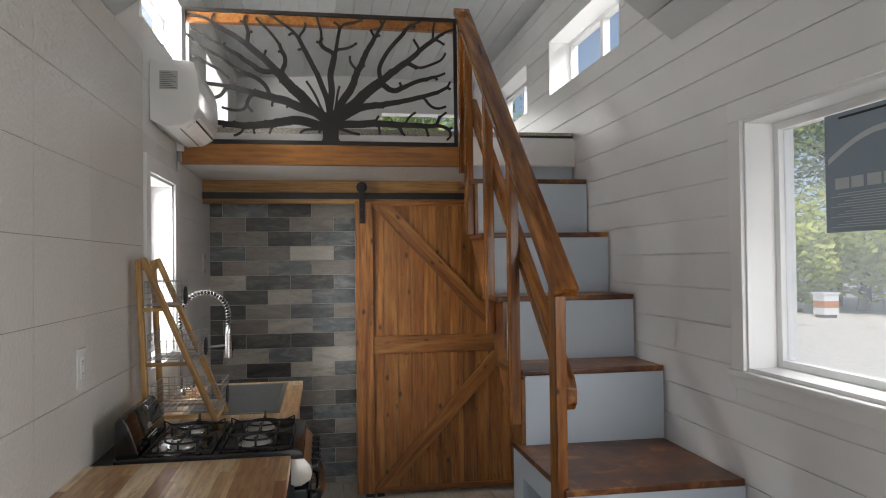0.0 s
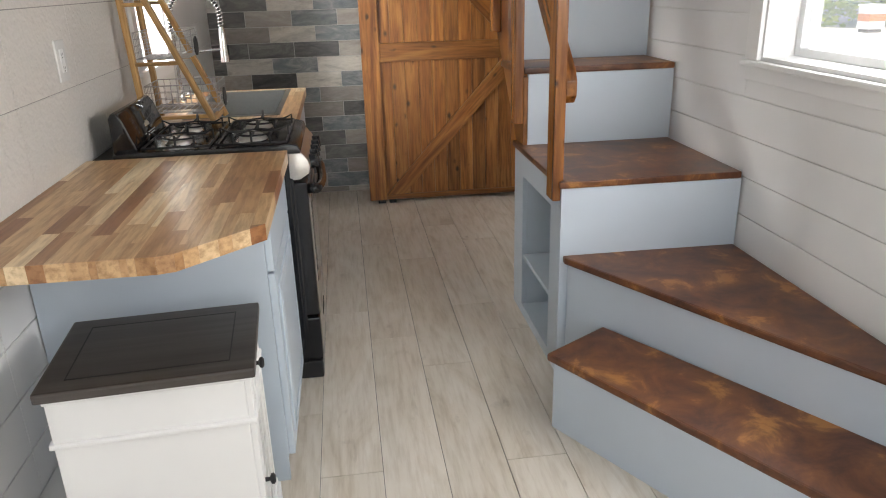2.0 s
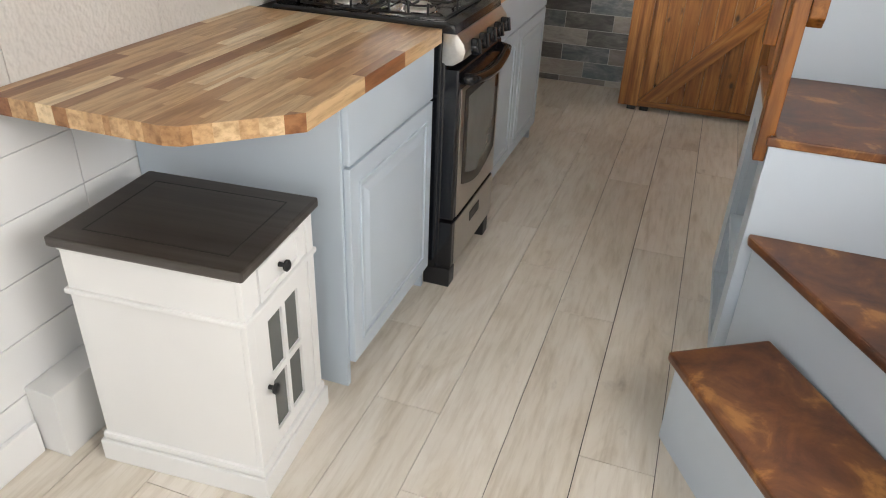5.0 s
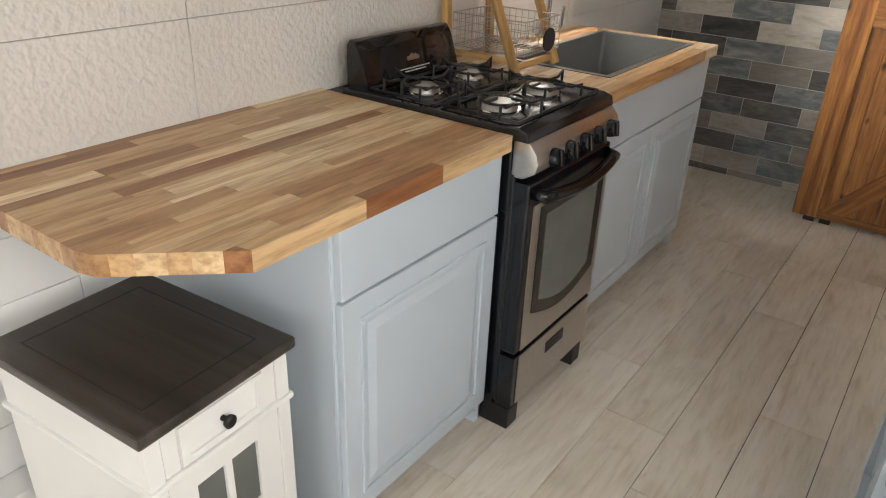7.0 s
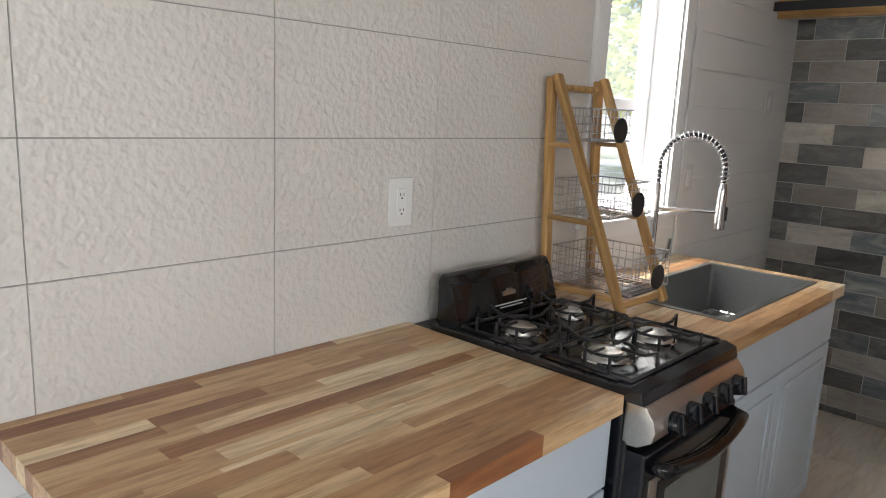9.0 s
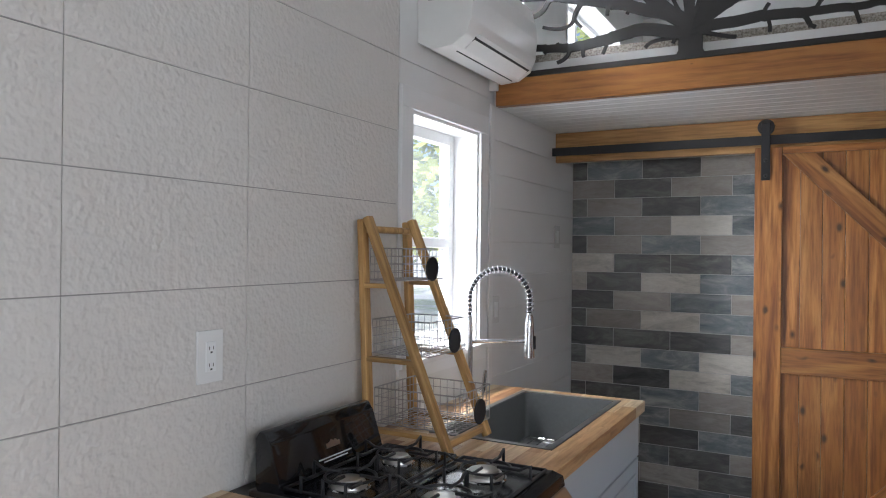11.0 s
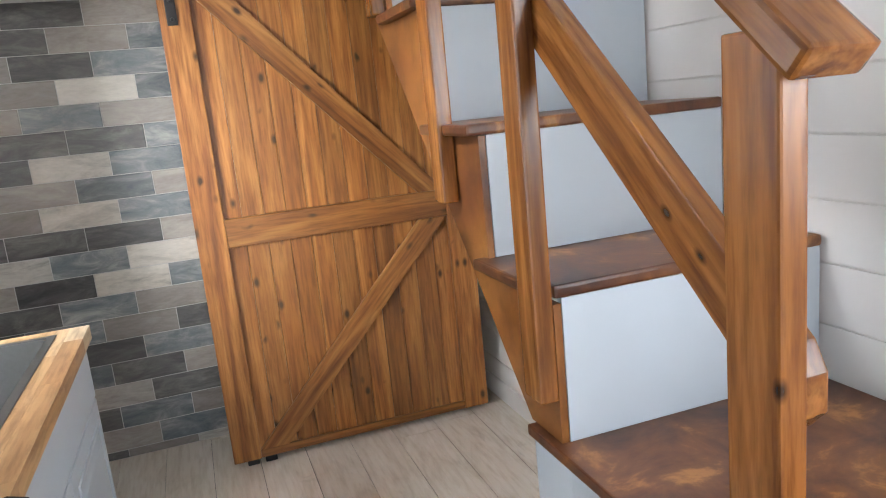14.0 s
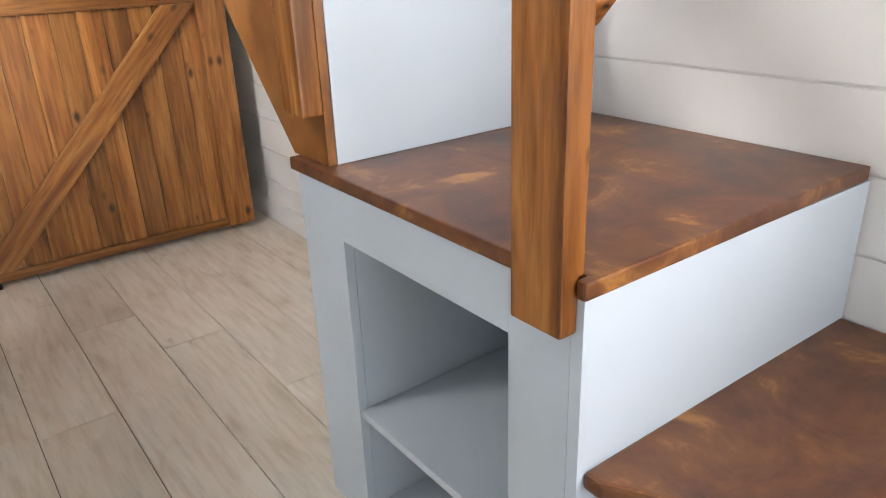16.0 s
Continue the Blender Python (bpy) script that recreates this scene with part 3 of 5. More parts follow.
post(2.955, 1.20, rail_z(2.955) - 0.03)
post(3.42, 1.70, rail_z(3.42) - 0.03)
stick("handrail", rail, RAILWOOD, (1.585, 1.833, rail_z(1.833)), (1.585, 3.60, rail_z(3.60)), 0.092, 0.040, 0, 0.007)
def mid_rail():
    """The lower sloping rail, its foot end cut upright and clipped below."""
    sm, h = 0.86, 0.0445
    v = h * math.sqrt(1 + sm * sm)
    turn = Matrix.Translation((1.622, 1.865, 1.045)) @ Matrix.Rotation(-math.atan2(1.0, sm), 4, "X")

    def mid_z(y):
        return 1.045 + sm * (y - 1.865)

    ends = [(1.887, 1.103), (1.887, 1.054), (1.912, mid_z(1.912) - v), (3.46, mid_z(3.46) - v), (3.46, mid_z(3.46) + v), (1.905, mid_z(1.905) + v)]
    inv = turn.inverted()
    poly = [inv @ Vector((1.622, y, z)) for y, z in ends]
    return part("mid_rail", prism([(v.y, v.z) for v in poly], -0.0185, 0.0185, "x", 0.004), RAILWOOD, rail, "", turn)


mid_rail()
stick("end_post", rail, RAILWOOD, (1.572, 3.515, 2.06), (1.572, 3.515, 2.985), 0.045, 0.060, 0, 0.005)

# ---- loft edge ----
edge = thing("loft_beam", (0.8, 3.55, 2.10), "amber stained timber beam along the loft edge", "beam", kind="structure")
part("beam", box(0.027, 1.548, 3.53, 3.572, 2.100, 2.212, 0.003), BEAMWOOD, edge)
structure("trim_corner", box(0.0, 0.010, 3.522, 3.560, 0.905, 2.11, 0.003), TRIM, "white corner trim strip", "trim")

# ---- tree screen ----
screen = thing("tree_screen", (0.78, 3.54, 2.212), "dark bronze laser-cut tree pattern guard panel", "guard panel")
SX0, SX1, SZ0, SZ1, SY = 0.028, 1.545, 2.214, 2.955, 3.540
fr = bmesh.new()
for q in ((SX0, SX0 + 0.02, SZ0, SZ1), (SX1 - 0.02, SX1, SZ0, SZ1), (SX0 + 0.02, SX1 - 0.02, SZ0, SZ0 + 0.022), (SX0 + 0.02, SX1 - 0.02, SZ1 - 0.02, SZ1)):
    add_box(fr, q[0], q[1], SY - 0.008, SY + 0.008, q[2], q[3])
part("frame", fr, BROWNMETAL, screen)
rng = random.Random(11)
tree_bm = bmesh.new()
layer = [0]


def ribbon(pts, ws):
    """A flat tapering strip, cut from sheet."""
    layer[0] += 1
    o = (layer[0] % 23) * 0.00012
    L, R = [], []
    for i, p in enumerate(pts):
        a, c = pts[max(0, i - 1)], pts[min(len(pts) - 1, i + 1)]
        d = Vector((c[0] - a[0], c[1] - a[1]))
        d.normalize()
        nx, nz = -d.y * ws[i] / 2, d.x * ws[i] / 2
        L.append((p[0] + nx, p[1] + nz))
        R.append((p[0] - nx, p[1] - nz))
    ya, yb = SY - 0.0035 - o, SY + 0.0035 + o
    v = [[tree_bm.verts.new((q[0], y, q[1])) for q in row] for row in (L, R) for y in (ya, yb)]
    la, lb, ra, rb = v
    for i in range(len(pts) - 1):
        tree_bm.faces.new((la[i], la[i + 1], ra[i + 1], ra[i]))
        tree_bm.faces.new((lb[i], rb[i], rb[i + 1], lb[i + 1]))
        tree_bm.faces.new((la[i], lb[i], lb[i + 1], la[i + 1]))
        tree_bm.faces.new((ra[i], ra[i + 1], rb[i + 1], rb[i]))
    tree_bm.faces.new((la[-1], lb[-1], rb[-1], ra[-1]))


BX, BZ = 0.822, 2.345


def grow_tree():
    """Grows limbs towards scattered points until the panel is filled, then cuts them as tapering strips."""
    pull = []
    while len(pull) < 370:
        p = (rng.uniform(SX0 + 0.008, SX1 - 0.008), rng.uniform(SZ0 + 0.035, SZ1 - 0.008))
        if all((p[0] - q[0]) ** 2 + (p[1] - q[1]) ** 2 > 0.033 ** 2 for q in pull):
            pull.append(p)
    pull = np.array(pull)
    nodes, up = [(BX, SZ0 + 0.012)], [-1]
    for k in range(1, 9):
        nodes.append((BX, SZ0 + 0.012 + k * (BZ - SZ0 - 0.012) / 8))
        up.append(k - 1)
    hub = 8
    for ang, ln in ((191, 0.16), (172, 0.22), (155, 0.26), (139, 0.26), (121, 0.22), (104, 0.24), (90, 0.26), (74, 0.20), (56, 0.22), (40, 0.26), (24, 0.22), (8, 0.22), (-10, 0.14)):
        last = hub if 15 < ang < 165 else hub - 2
        n = int(ln / 0.014)
        x, z = nodes[last]
        for i in range(n):
            a = radians(ang + 9 * math.sin(i * 0.35 + ang))
            x, z = x + 0.014 * math.cos(a), z + 0.014 * math.sin(a)
            nodes.append((x, z))
            up.append(last)
            last = len(nodes) - 1
    step, reach, kill = 0.013, 0.30, 0.026
    for _ in range(140):
        pts = np.array(nodes)
        if len(pull) == 0:
            break
        d = np.linalg.norm(pull[:, None, :] - pts[None, hub:, :], axis=2)
        near = d.argmin(axis=1) + hub
        close = d.min(axis=1)
        pull, near = pull[close > kill], near[close > kill]
        grew = False
        for k in sorted(set(near.tolist())):
            v = pull[near == k] - pts[k]
            v = v / np.linalg.norm(v, axis=1)[:, None]
            m = v.sum(axis=0)
            if up[k] >= 0:
                old = pts[k] - pts[up[k]]
                m = m / max(1e-6, np.linalg.norm(m)) + 0.9 * old / max(1e-6, np.linalg.norm(old))
            m = m / max(1e-6, np.linalg.norm(m))
            q = (float(pts[k][0] + m[0] * step), float(pts[k][1] + m[1] * step))
            if min((q[0] - p[0]) ** 2 + (q[1] - p[1]) ** 2 for p in nodes) > 0.006 ** 2 and SX0 < q[0] < SX1 and SZ0 < q[1] < SZ1:
                nodes.append(q)
                up.append(k)
                grew = True
        if not grew:
            break
    kids = {i: [] for i in range(len(nodes))}
    for i, p in enumerate(up):
        if p >= 0:
            kids[p].append(i)
    width = [0.0] * len(nodes)
    for i in range(len(nodes) - 1, -1, -1):
        width[i] = 0.0125 if not kids[i] else sum(width[c] ** 2.2 for c in kids[i]) ** (1 / 2.2)
        width[i] = min(width[i] + 0.00012, 0.088)
    for _ in range(3):
        nodes = [n if up[i] < 0 or not kids[i] else tuple(0.5 * n[j] + 0.25 * nodes[up[i]][j] + 0.25 * sum(nodes[c][j] for c in kids[i]) / len(kids[i]) for j in (0, 1)) for i, n in enumerate(nodes)]
    heads = [0]
    while heads:
        i = heads.pop()
        chain = [i] if up[i] < 0 else [up[i], i]
        while kids[i]:
            order = sorted(kids[i], key=lambda c: -width[c])
            heads += order[1:]
            i = order[0]
            chain.append(i)
        ws = [width[c] for c in chain]
        if up[chain[0]] >= 0 or len(chain) < 3:
            ws[0] = ws[min(1, len(ws) - 1)]
        ribbon([nodes[c] for c in chain], ws)


grow_tree()
ribbon([(BX, SZ0 + 0.004), (BX, SZ0 + 0.035), (BX, SZ0 + 0.08)], [0.125, 0.088, 0.084])
part("tree_cutout", tree_bm, BROWNMETAL, screen)
stick("top_rail_behind", thing("loft_rail", (0.8, 3.58, 2.9), "stained timber rail behind the tree screen", "railing"), BEAMWOOD, (0.03, 3.572, 2.915), (1.545, 3.572, 2.915), 0.045, 0.06)

# ---- barn door ----
door = thing("barn_door", (1.57, 4.285, 0.02), "sliding cedar barn door with diagonal braces", "door")
DX0, DX1, DY, DZ0, DZ1 = 0.987, 2.16, 4.283, 0.024, 1.965
nb = 11
bw = (DX1 - DX0 - 0.2) / nb
for i in range(nb):
    a = DX0 + 0.1 + i * bw
    part("board", box(-bw / 2 + 0.0006, bw / 2 - 0.0006, -0.009, 0.009, 0, DZ1 - DZ0 - 0.002, 0.0025), DOORWOOD, door, "", Matrix.Translation((a + bw / 2, DY + 0.03, DZ0 + 0.001)))
stick("stile", door, DOORWOOD, (DX0 + 0.0575, DY + 0.019, DZ0), (DX0 + 0.0575, DY + 0.019, DZ1), 0.115, 0.038, 0, 0.003)
stick("stile", door, DOORWOOD, (DX1 - 0.0575, DY + 0.019, DZ0), (DX1 - 0.0575, DY + 0.019, DZ1), 0.115, 0.038, 0, 0.003)
xa, xb = DX0 + 0.1155, DX1 - 0.1155
stick("mid_board", door, DOORWOOD, (xa, DY + 0.011, 1.004), (xb, DY + 0.011, 1.004), 0.118, 0.020, 90, 0.003)
stick("bottom_lip", door, DOORWOOD, (xa, DY + 0.012, DZ0 + 0.018), (xb, DY + 0.012, DZ0 + 0.018), 0.034, 0.016, 90, 0.002)
stick("top_lip", door, DOORWOOD, (xa, DY + 0.012, DZ1 - 0.016), (xb, DY + 0.012, DZ1 - 0.016), 0.030, 0.016, 90, 0.002)


def brace(name, ax, az, bx, bz, w, za, zb):
    """A diagonal board cut level where it meets the rails."""
    d = Vector((bx - ax, bz - az))
    L = d.length
    n = Vector((-d.y, d.x)) / L * w / 2
    ang = math.atan2(d.x, d.y)
    def lvl(px, pz, z):
        k = (z - pz) / d.y
        return (px + d.x * k, z)
    corners = [lvl(ax + n.x, az + n.y, za), lvl(ax - n.x, az - n.y, za), lvl(bx - n.x, bz - n.y, zb), lvl(bx + n.x, bz + n.y, zb)]
    corners = [(min(max(u, xa + 0.001), xb - 0.001), v) for u, v in corners]
    m = Matrix.Translation((ax, DY + 0.011, az)) @ Matrix.Rotation(ang, 4, "Y")
    inv = m.inverted()
    loc = [inv @ Vector((u, DY + 0.011, v)) for u, v in corners]
    return part(name, prism([(q.x, q.z) for q in loc], -0.0095, 0.0095, "y", 0.002), DOORWOOD, door, "", m)


brace("brace", xa + 0.06, DZ1 - 0.032, xb - 0.05, 1.0635, 0.105, DZ1 - 0.032, 1.0635)
brace("brace", xa + 0.05, DZ0 + 0.036, xb - 0.06, 0.9445, 0.105, DZ0 + 0.036, 0.9445)
for x in (DX0 + 0.055, DX0 + 0.13):
    part("bottom_roller", box(x, x + 0.05, DY + 0.004, DY + 0.034, 0.0, 0.0235, 0.004), BLACKMAT, door)
for hx in (1.033, 2.05):
    h = part("hanger_strap", box(hx - 0.019, hx + 0.019, DY - 0.010, DY - 0.0015, 1.815, 2.075, 0.003), TRACK, door, "black steel hanger strap")
    part("hanger_wheel", cyl(0.036, 0.036, 0.02, 28, m=Matrix.Translation((hx, DY + 0.018, 2.058)) @ pose(0, 0, 0, 90), bev=0.003), TRACK, h, smooth=True)
    for bz in (1.835, 1.905):
        part("bolt", cyl(0.009, 0.007, 0.008, 6, m=Matrix.Translation((hx, DY - 0.0095, bz)) @ pose(0, 0, 0, 90)), TRACK, h)
track = thing("door_track", (1.1, DY, 2.0), "black flat steel sliding door track", "door track")
part("bar", box(0.012, XE - 0.01, DY + 0.006, DY + 0.013, 1.979, 2.021, 0.001), TRACK, track)
for x in (0.12, 0.55, 1.45, 1.9):
    part("spacer", cyl(0.012, 0.012, 0.075, 12, m=Matrix.Translation((x, DY + 0.088, 2.0)) @ pose(0, 0, 0, 90)), TRACK, track)
header = thing("track_header", (1.1, 4.39, 2.02), "varnished knotty pine header board", "board", kind="structure")
part("board", box(0.002, XE - 0.002, 4.371, 4.41, 2.022, 2.110, 0.003), PINE, header)
part("board", box(0.002, XE - 0.002, 4.374, 4.41, 1.955, 2.0195, 0.003), PINE, header)

# ---- kitchen counter ----
def raised_door(name, parent, y0, y1, z0, z1, x):
    """A cabinet door with a raised centre panel, facing +x."""
    d = part(name, box(x, x + 0.019, y0, y1, z0, z1, 0.003), BLUE, parent)
    b = 0.062
    fr_ = bmesh.new()
    for a, c, e, f in ((y0 + b - 0.012, y1 - b + 0.012, z0 + b - 0.012, z0 + b), (y0 + b - 0.012, y1 - b + 0.012, z1 - b, z1 - b + 0.012), (y0 + b - 0.012, y0 + b, z0 + b, z1 - b), (y1 - b, y1 - b + 0.012, z0 + b, z1 - b)):
        add_box(fr_, x + 0.0185, x + 0.0245, a, c, e, f, 0.0025)
    part("panel_moulding", fr_, BLUE, d)
    bm_ = bmesh.new()
    a, c, e, f, s_ = y0 + b + 0.012, y1 - b - 0.012, z0 + b + 0.012, z1 - b - 0.012, 0.022
    lo = [bm_.verts.new((x + 0.0192, u, v)) for u, v in ((a, e), (c, e), (c, f), (a, f))]
    hi = [bm_.verts.new((x + 0.0252, u, v)) for u, v in ((a + s_, e + s_), (c - s_, e + s_), (c - s_, f - s_), (a + s_, f - s_))]
    bm_.faces.new(hi)
    for i in range(4):
        bm_.faces.new((lo[i], lo[(i + 1) % 4], hi[(i + 1) % 4], hi[i]))
    part("raised_panel", bm_, BLUE, d)
    return d


def base_cabinet(y0, y1, doors, label):
    c = thing("base_cabinet", (0.3, (y0 + y1) / 2, 0), label, "cabinet", "kitchen base cabinets")
    bm_ = box(0.004, 0.615, y0, y0 + 0.018, 0.0, 0.857)
    part("side_panel", bm_, BLUE, c)
    part("side_panel", box(0.004, 0.615, y1 - 0.018, y1, 0.0, 0.857), BLUE, c)
    part("body", box(0.004, 0.600, y0 + 0.0185, y1 - 0.0185, 0.10, 0.855 if doors == 1 else 0.66), BLUE, c)
    part("face_frame", box(0.6005, 0.618, y0 + 0.001, y1 - 0.001, 0.085, 0.856), BLUE, c)
    part("toe_kick", box(0.53, 0.545, y0 + 0.0185, y1 - 0.0185, 0.0, 0.0995), BLUE, c)
    part("drawer_front", box(0.6185, 0.638, y0 + 0.008, y1 - 0.008, 0.690, 0.852, 0.003), BLUE, c)
    w = (y1 - y0 - 0.016) / doors
    for i in range(doors):
        raised_door("cabinet_door", c, y0 + 0.008 + w * i + (0.0015 if i else 0), y0 + 0.008 + w * (i + 1) - (0.0015 if i < doors - 1 else 0), 0.088, 0.682, 0.6185)
    return c


base_cabinet(1.40, 1.992, 1, "pale blue-grey base cabinet with a drawer and door")
base_cabinet(2.505, 3.575, 2, "pale blue-grey sink cabinet with two panelled doors")


def butcher_block(name, y0, y1, hole, label, near=None):
    top = thing(name, (0.33, (y0 + y1) / 2, 0.86), label, "countertop")
    r_ = random.Random(int(y0 * 100))
    edges = [0.001]
    while edges[-1] < 0.656 - 0.055:
        edges.append(edges[-1] + r_.choice((0.016, 0.028, 0.036, 0.042, 0.046)))
    edges.append(0.656)
    for xa_, xb_ in zip(edges, (e - 0.0003 for e in edges[1:])):
        cuts = [y0]
        y = y0 - r_.uniform(0.0, 0.35)
        while True:
            y += r_.uniform(0.22, 0.52)
            if y > y1 - 0.05:
                break
            if y > cuts[-1] + 0.06:
                cuts.append(y)
        cuts.append(y1)
        for a, c in zip(cuts, cuts[1:]):
            for u0, u1, v0, v1 in rects(xa_, xb_, a, c - 0.0003, [hole] if hole else []):
                p = [(u0, v0), (u1, v0), (u1, v1), (u0, v1)]
                if near:
                    p = [(px, max(py, near(px))) for px, py in p]
                    if p[2][1] - p[1][1] < 0.003 and p[3][1] - p[0][1] < 0.003:
                        continue
                part("stave", prism(p, 0.859, 0.9, "z"), BUTCHER, top)
    return top


def nose(x):
    return 1.008 if x < 0.468 else 1.008 + (x - 0.468) / (0.656 - 0.468) * 0.180


butcher_block("countertop", 1.005, 1.996, None, "acacia butcher-block counter end with a clipped corner", nose)
SINK = (0.165, 0.578, 2.725, 3.525)
butcher_block("countertop", 2.487, 3.588, (SINK[0] + 0.008, SINK[1] - 0.008, SINK[2] + 0.008, SINK[3] - 0.008), "acacia butcher-block counter round the sink")

# ---- sink and tap ----
sink = thing("sink", (0.37, 3.12, 0.9), "satin steel drop-in kitchen sink", "sink")
rim = bmesh.new()
for a, c, e, f in rects(SINK[0], SINK[1], SINK[2], SINK[3], [(SINK[0] + 0.022, SINK[1] - 0.022, SINK[2] + 0.022, SINK[3] - 0.022)]):
    add_box(rim, a, c, e, f, 0.9005, 0.9035)
part("rim", rim, SINKSTEEL, sink)
x0, x1, y0, y1 = SINK[0] + 0.022, SINK[1] - 0.022, SINK[2] + 0.022, SINK[3] - 0.022
zb = 0.70
bw_ = box(x0, x1, y0, y1, zb, 0.9003)
bmesh.ops.delete(bw_, geom=[f for f in bw_.faces if min(v.co.z for v in f.verts) > 0.9], context="FACES")
bmesh.ops.bevel(bw_, geom=[e for e in bw_.edges if len(e.link_faces) == 2], offset=0.018, segments=4, affect="EDGES", profile=0.5)
bmesh.ops.recalc_face_normals(bw_, faces=bw_.faces[:])
bmesh.ops.solidify(bw_, geom=bw_.faces[:], thickness=0.002)
part("bowl", bw_, SINKSTEEL, sink, smooth=True)
part("drain", cyl(0.055, 0.055, 0.004, 28, m=Matrix.Translation((0.37, 3.12, zb + 0.0005))), CHROME, sink, smooth=True)
grid = bmesh.new()
for i in range(9):
    xg = x0 + 0.03 + i * (x1 - x0 - 0.06) / 8
    tube([(xg, y0 + 0.03, zb + 0.03), (xg, y1 - 0.03, zb + 0.03)], 0.0025, 6, grid)
for yg in (y0 + 0.03, (y0 + y1) / 2, y1 - 0.03):
    tube([(x0 + 0.03, yg, zb + 0.025), (x1 - 0.03, yg, zb + 0.025)], 0.003, 6, grid)
part("drain_grid", grid, CHROME, sink, "steel wire bottom grid")

tap = thing("kitchen_faucet", (0.075, 3.20, 0.9), "chrome spring-neck pull-down kitchen faucet", "faucet")
FX, FY = 0.075, 3.20
part("base", cyl(0.026, 0.022, 0.05, 28, m=Matrix.Translation((FX, FY, 0.9005)), bev=0.004), CHROME, tap, smooth=True)
part("riser", cyl(0.0125, 0.0125, 0.28, 20, m=Matrix.Translation((FX, FY, 0.949))), CHROME, tap, smooth=True)
arc = []
R = 0.115
for i in range(37):
    a = math.pi - math.pi * i / 36
    arc.append(Vector((FX + R + R * math.cos(a), FY, 1.30 + R * math.sin(a))))
path = [Vector((FX, FY, 1.225 + 0.075 * i / 8)) for i in range(8)] + arc + [Vector((FX + 2 * R, FY, 1.30 - 0.05 * i / 5)) for i in range(1, 6)]
part("hose", tube(path, 0.0075, 10), BLACKMAT, tap, "black hose in the spring", smooth="all")
coil = []
turns = 30
cum = [0.0]
for a, c in zip(path, path[1:]):
    cum.append(cum[-1] + (c - a).length)
for i in range(turns * 10 + 1):
    s = cum[-1] * i / (turns * 10)
    j = max(k for k in range(len(cum)) if cum[k] <= s + 1e-9)
    j = min(j, len(path) - 2)
    f = (s - cum[j]) / (cum[j + 1] - cum[j])
    p = path[j].lerp(path[j + 1], f)
    d = (path[j + 1] - path[j]).normalized()
    n1 = Vector((0, 1, 0))
    n2 = d.cross(n1)
    th = 2 * math.pi * i / 10
    coil.append(p + (n1 * math.cos(th) + n2 * math.sin(th)) * 0.0135)
part("spring", tube(coil, 0.0026, 6), CHROME, tap, "chrome coil spring", smooth="all")
hx = FX + 2 * R
part("spray_head", tube([(hx, FY, 1.25), (hx, FY, 1.235), (hx, FY, 1.205), (hx, FY, 1.12), (hx, FY, 1.085), (hx, FY, 1.082)], [0.009, 0.014, 0.016, 0.019, 0.021, 0.018], 20), CHROME, tap, smooth=True)
part("spray_button", box(hx + 0.017, hx + 0.024, FY - 0.007, FY + 0.007, 1.115, 1.165, 0.003), BLACKMAT, tap)
part("holder_arm", tube([(FX, FY, 1.135), (hx - 0.015, FY, 1.145)], 0.0075, 12), CHROME, tap, smooth=True)
part("lever", tube([(FX, FY, 0.935), (FX + 0.05, FY - 0.01, 0.94), (FX + 0.058, FY - 0.012, 0.955), (FX + 0.066, FY - 0.014, 1.03)], [0.013, 0.013, 0.009, 0.006], 14), CHROME, tap, smooth=True)

tap.matrix_basis = pose(FX, FY, 0.9, 0, 0, 14)

# ---- wall plates ----
def plate(kind, label, x, y, z, w, h, s=1):
    p = thing(kind, (x, y, z), label, kind.replace("_", " "))
    part("plate", box(*sorted((x, x + s * 0.006)), y - w / 2, y + w / 2, z - h / 2, z + h / 2, 0.002), PLASTIC, p)
    return p


o = plate("wall_outlet", "white duplex outlet on the textured wall", 0.0005, 1.952, 1.228, 0.080, 0.124)
part("socket_face", box(0.006, 0.0088, 1.936, 1.968, 1.193, 1.263, 0.001), VINYL, o)
for zc in (1.208, 1.248):
    for dy in (-0.006, 0.006):
        part("slot", box(0.0086, 0.0091, 1.952 + dy - 0.001, 1.952 + dy + 0.001, zc - 0.004, zc + 0.004), DARKGAP, o)
    part("slot", box(0.0086, 0.0091, 1.949, 1.955, zc - 0.012, zc - 0.008), DARKGAP, o)
o = plate("light_switch", "white rocker switch by the window", 0.0005, 3.60, 1.226, 0.075, 0.118)
part("rocker", box(0.006, 0.009, 3.584, 3.616, 1.193, 1.259, 0.001), VINYL, o)
o = plate("light_switch", "white switch plate near the tiled wall", 0.0005, 4.405, 1.56, 0.075, 0.118)
part("rocker", box(0.006, 0.009, 4.389, 4.421, 1.527, 1.593, 0.001), VINYL, o)

# ---- gas range ----
rg = thing("gas_range", (0.38, 2.245, 0), "black and stainless steel freestanding gas range", "stove")
RY0, RY1 = 2.002, 2.482
part("body", box(0.085, 0.655, RY0, RY1, 0.07, 0.885, 0.004), BLACK, rg, "black enamel body")
part("rear_ledge", box(0.006, 0.0845, RY0 + 0.002, RY1 - 0.002, 0.80, 0.893, 0.003), BLACKMAT, rg, "dark metal ledge behind the backguard")
part("side_trim", box(0.640, 0.668, RY0 + 0.001, RY0 + 0.028, 0.09, 0.80, 0.006), BLACK, rg)
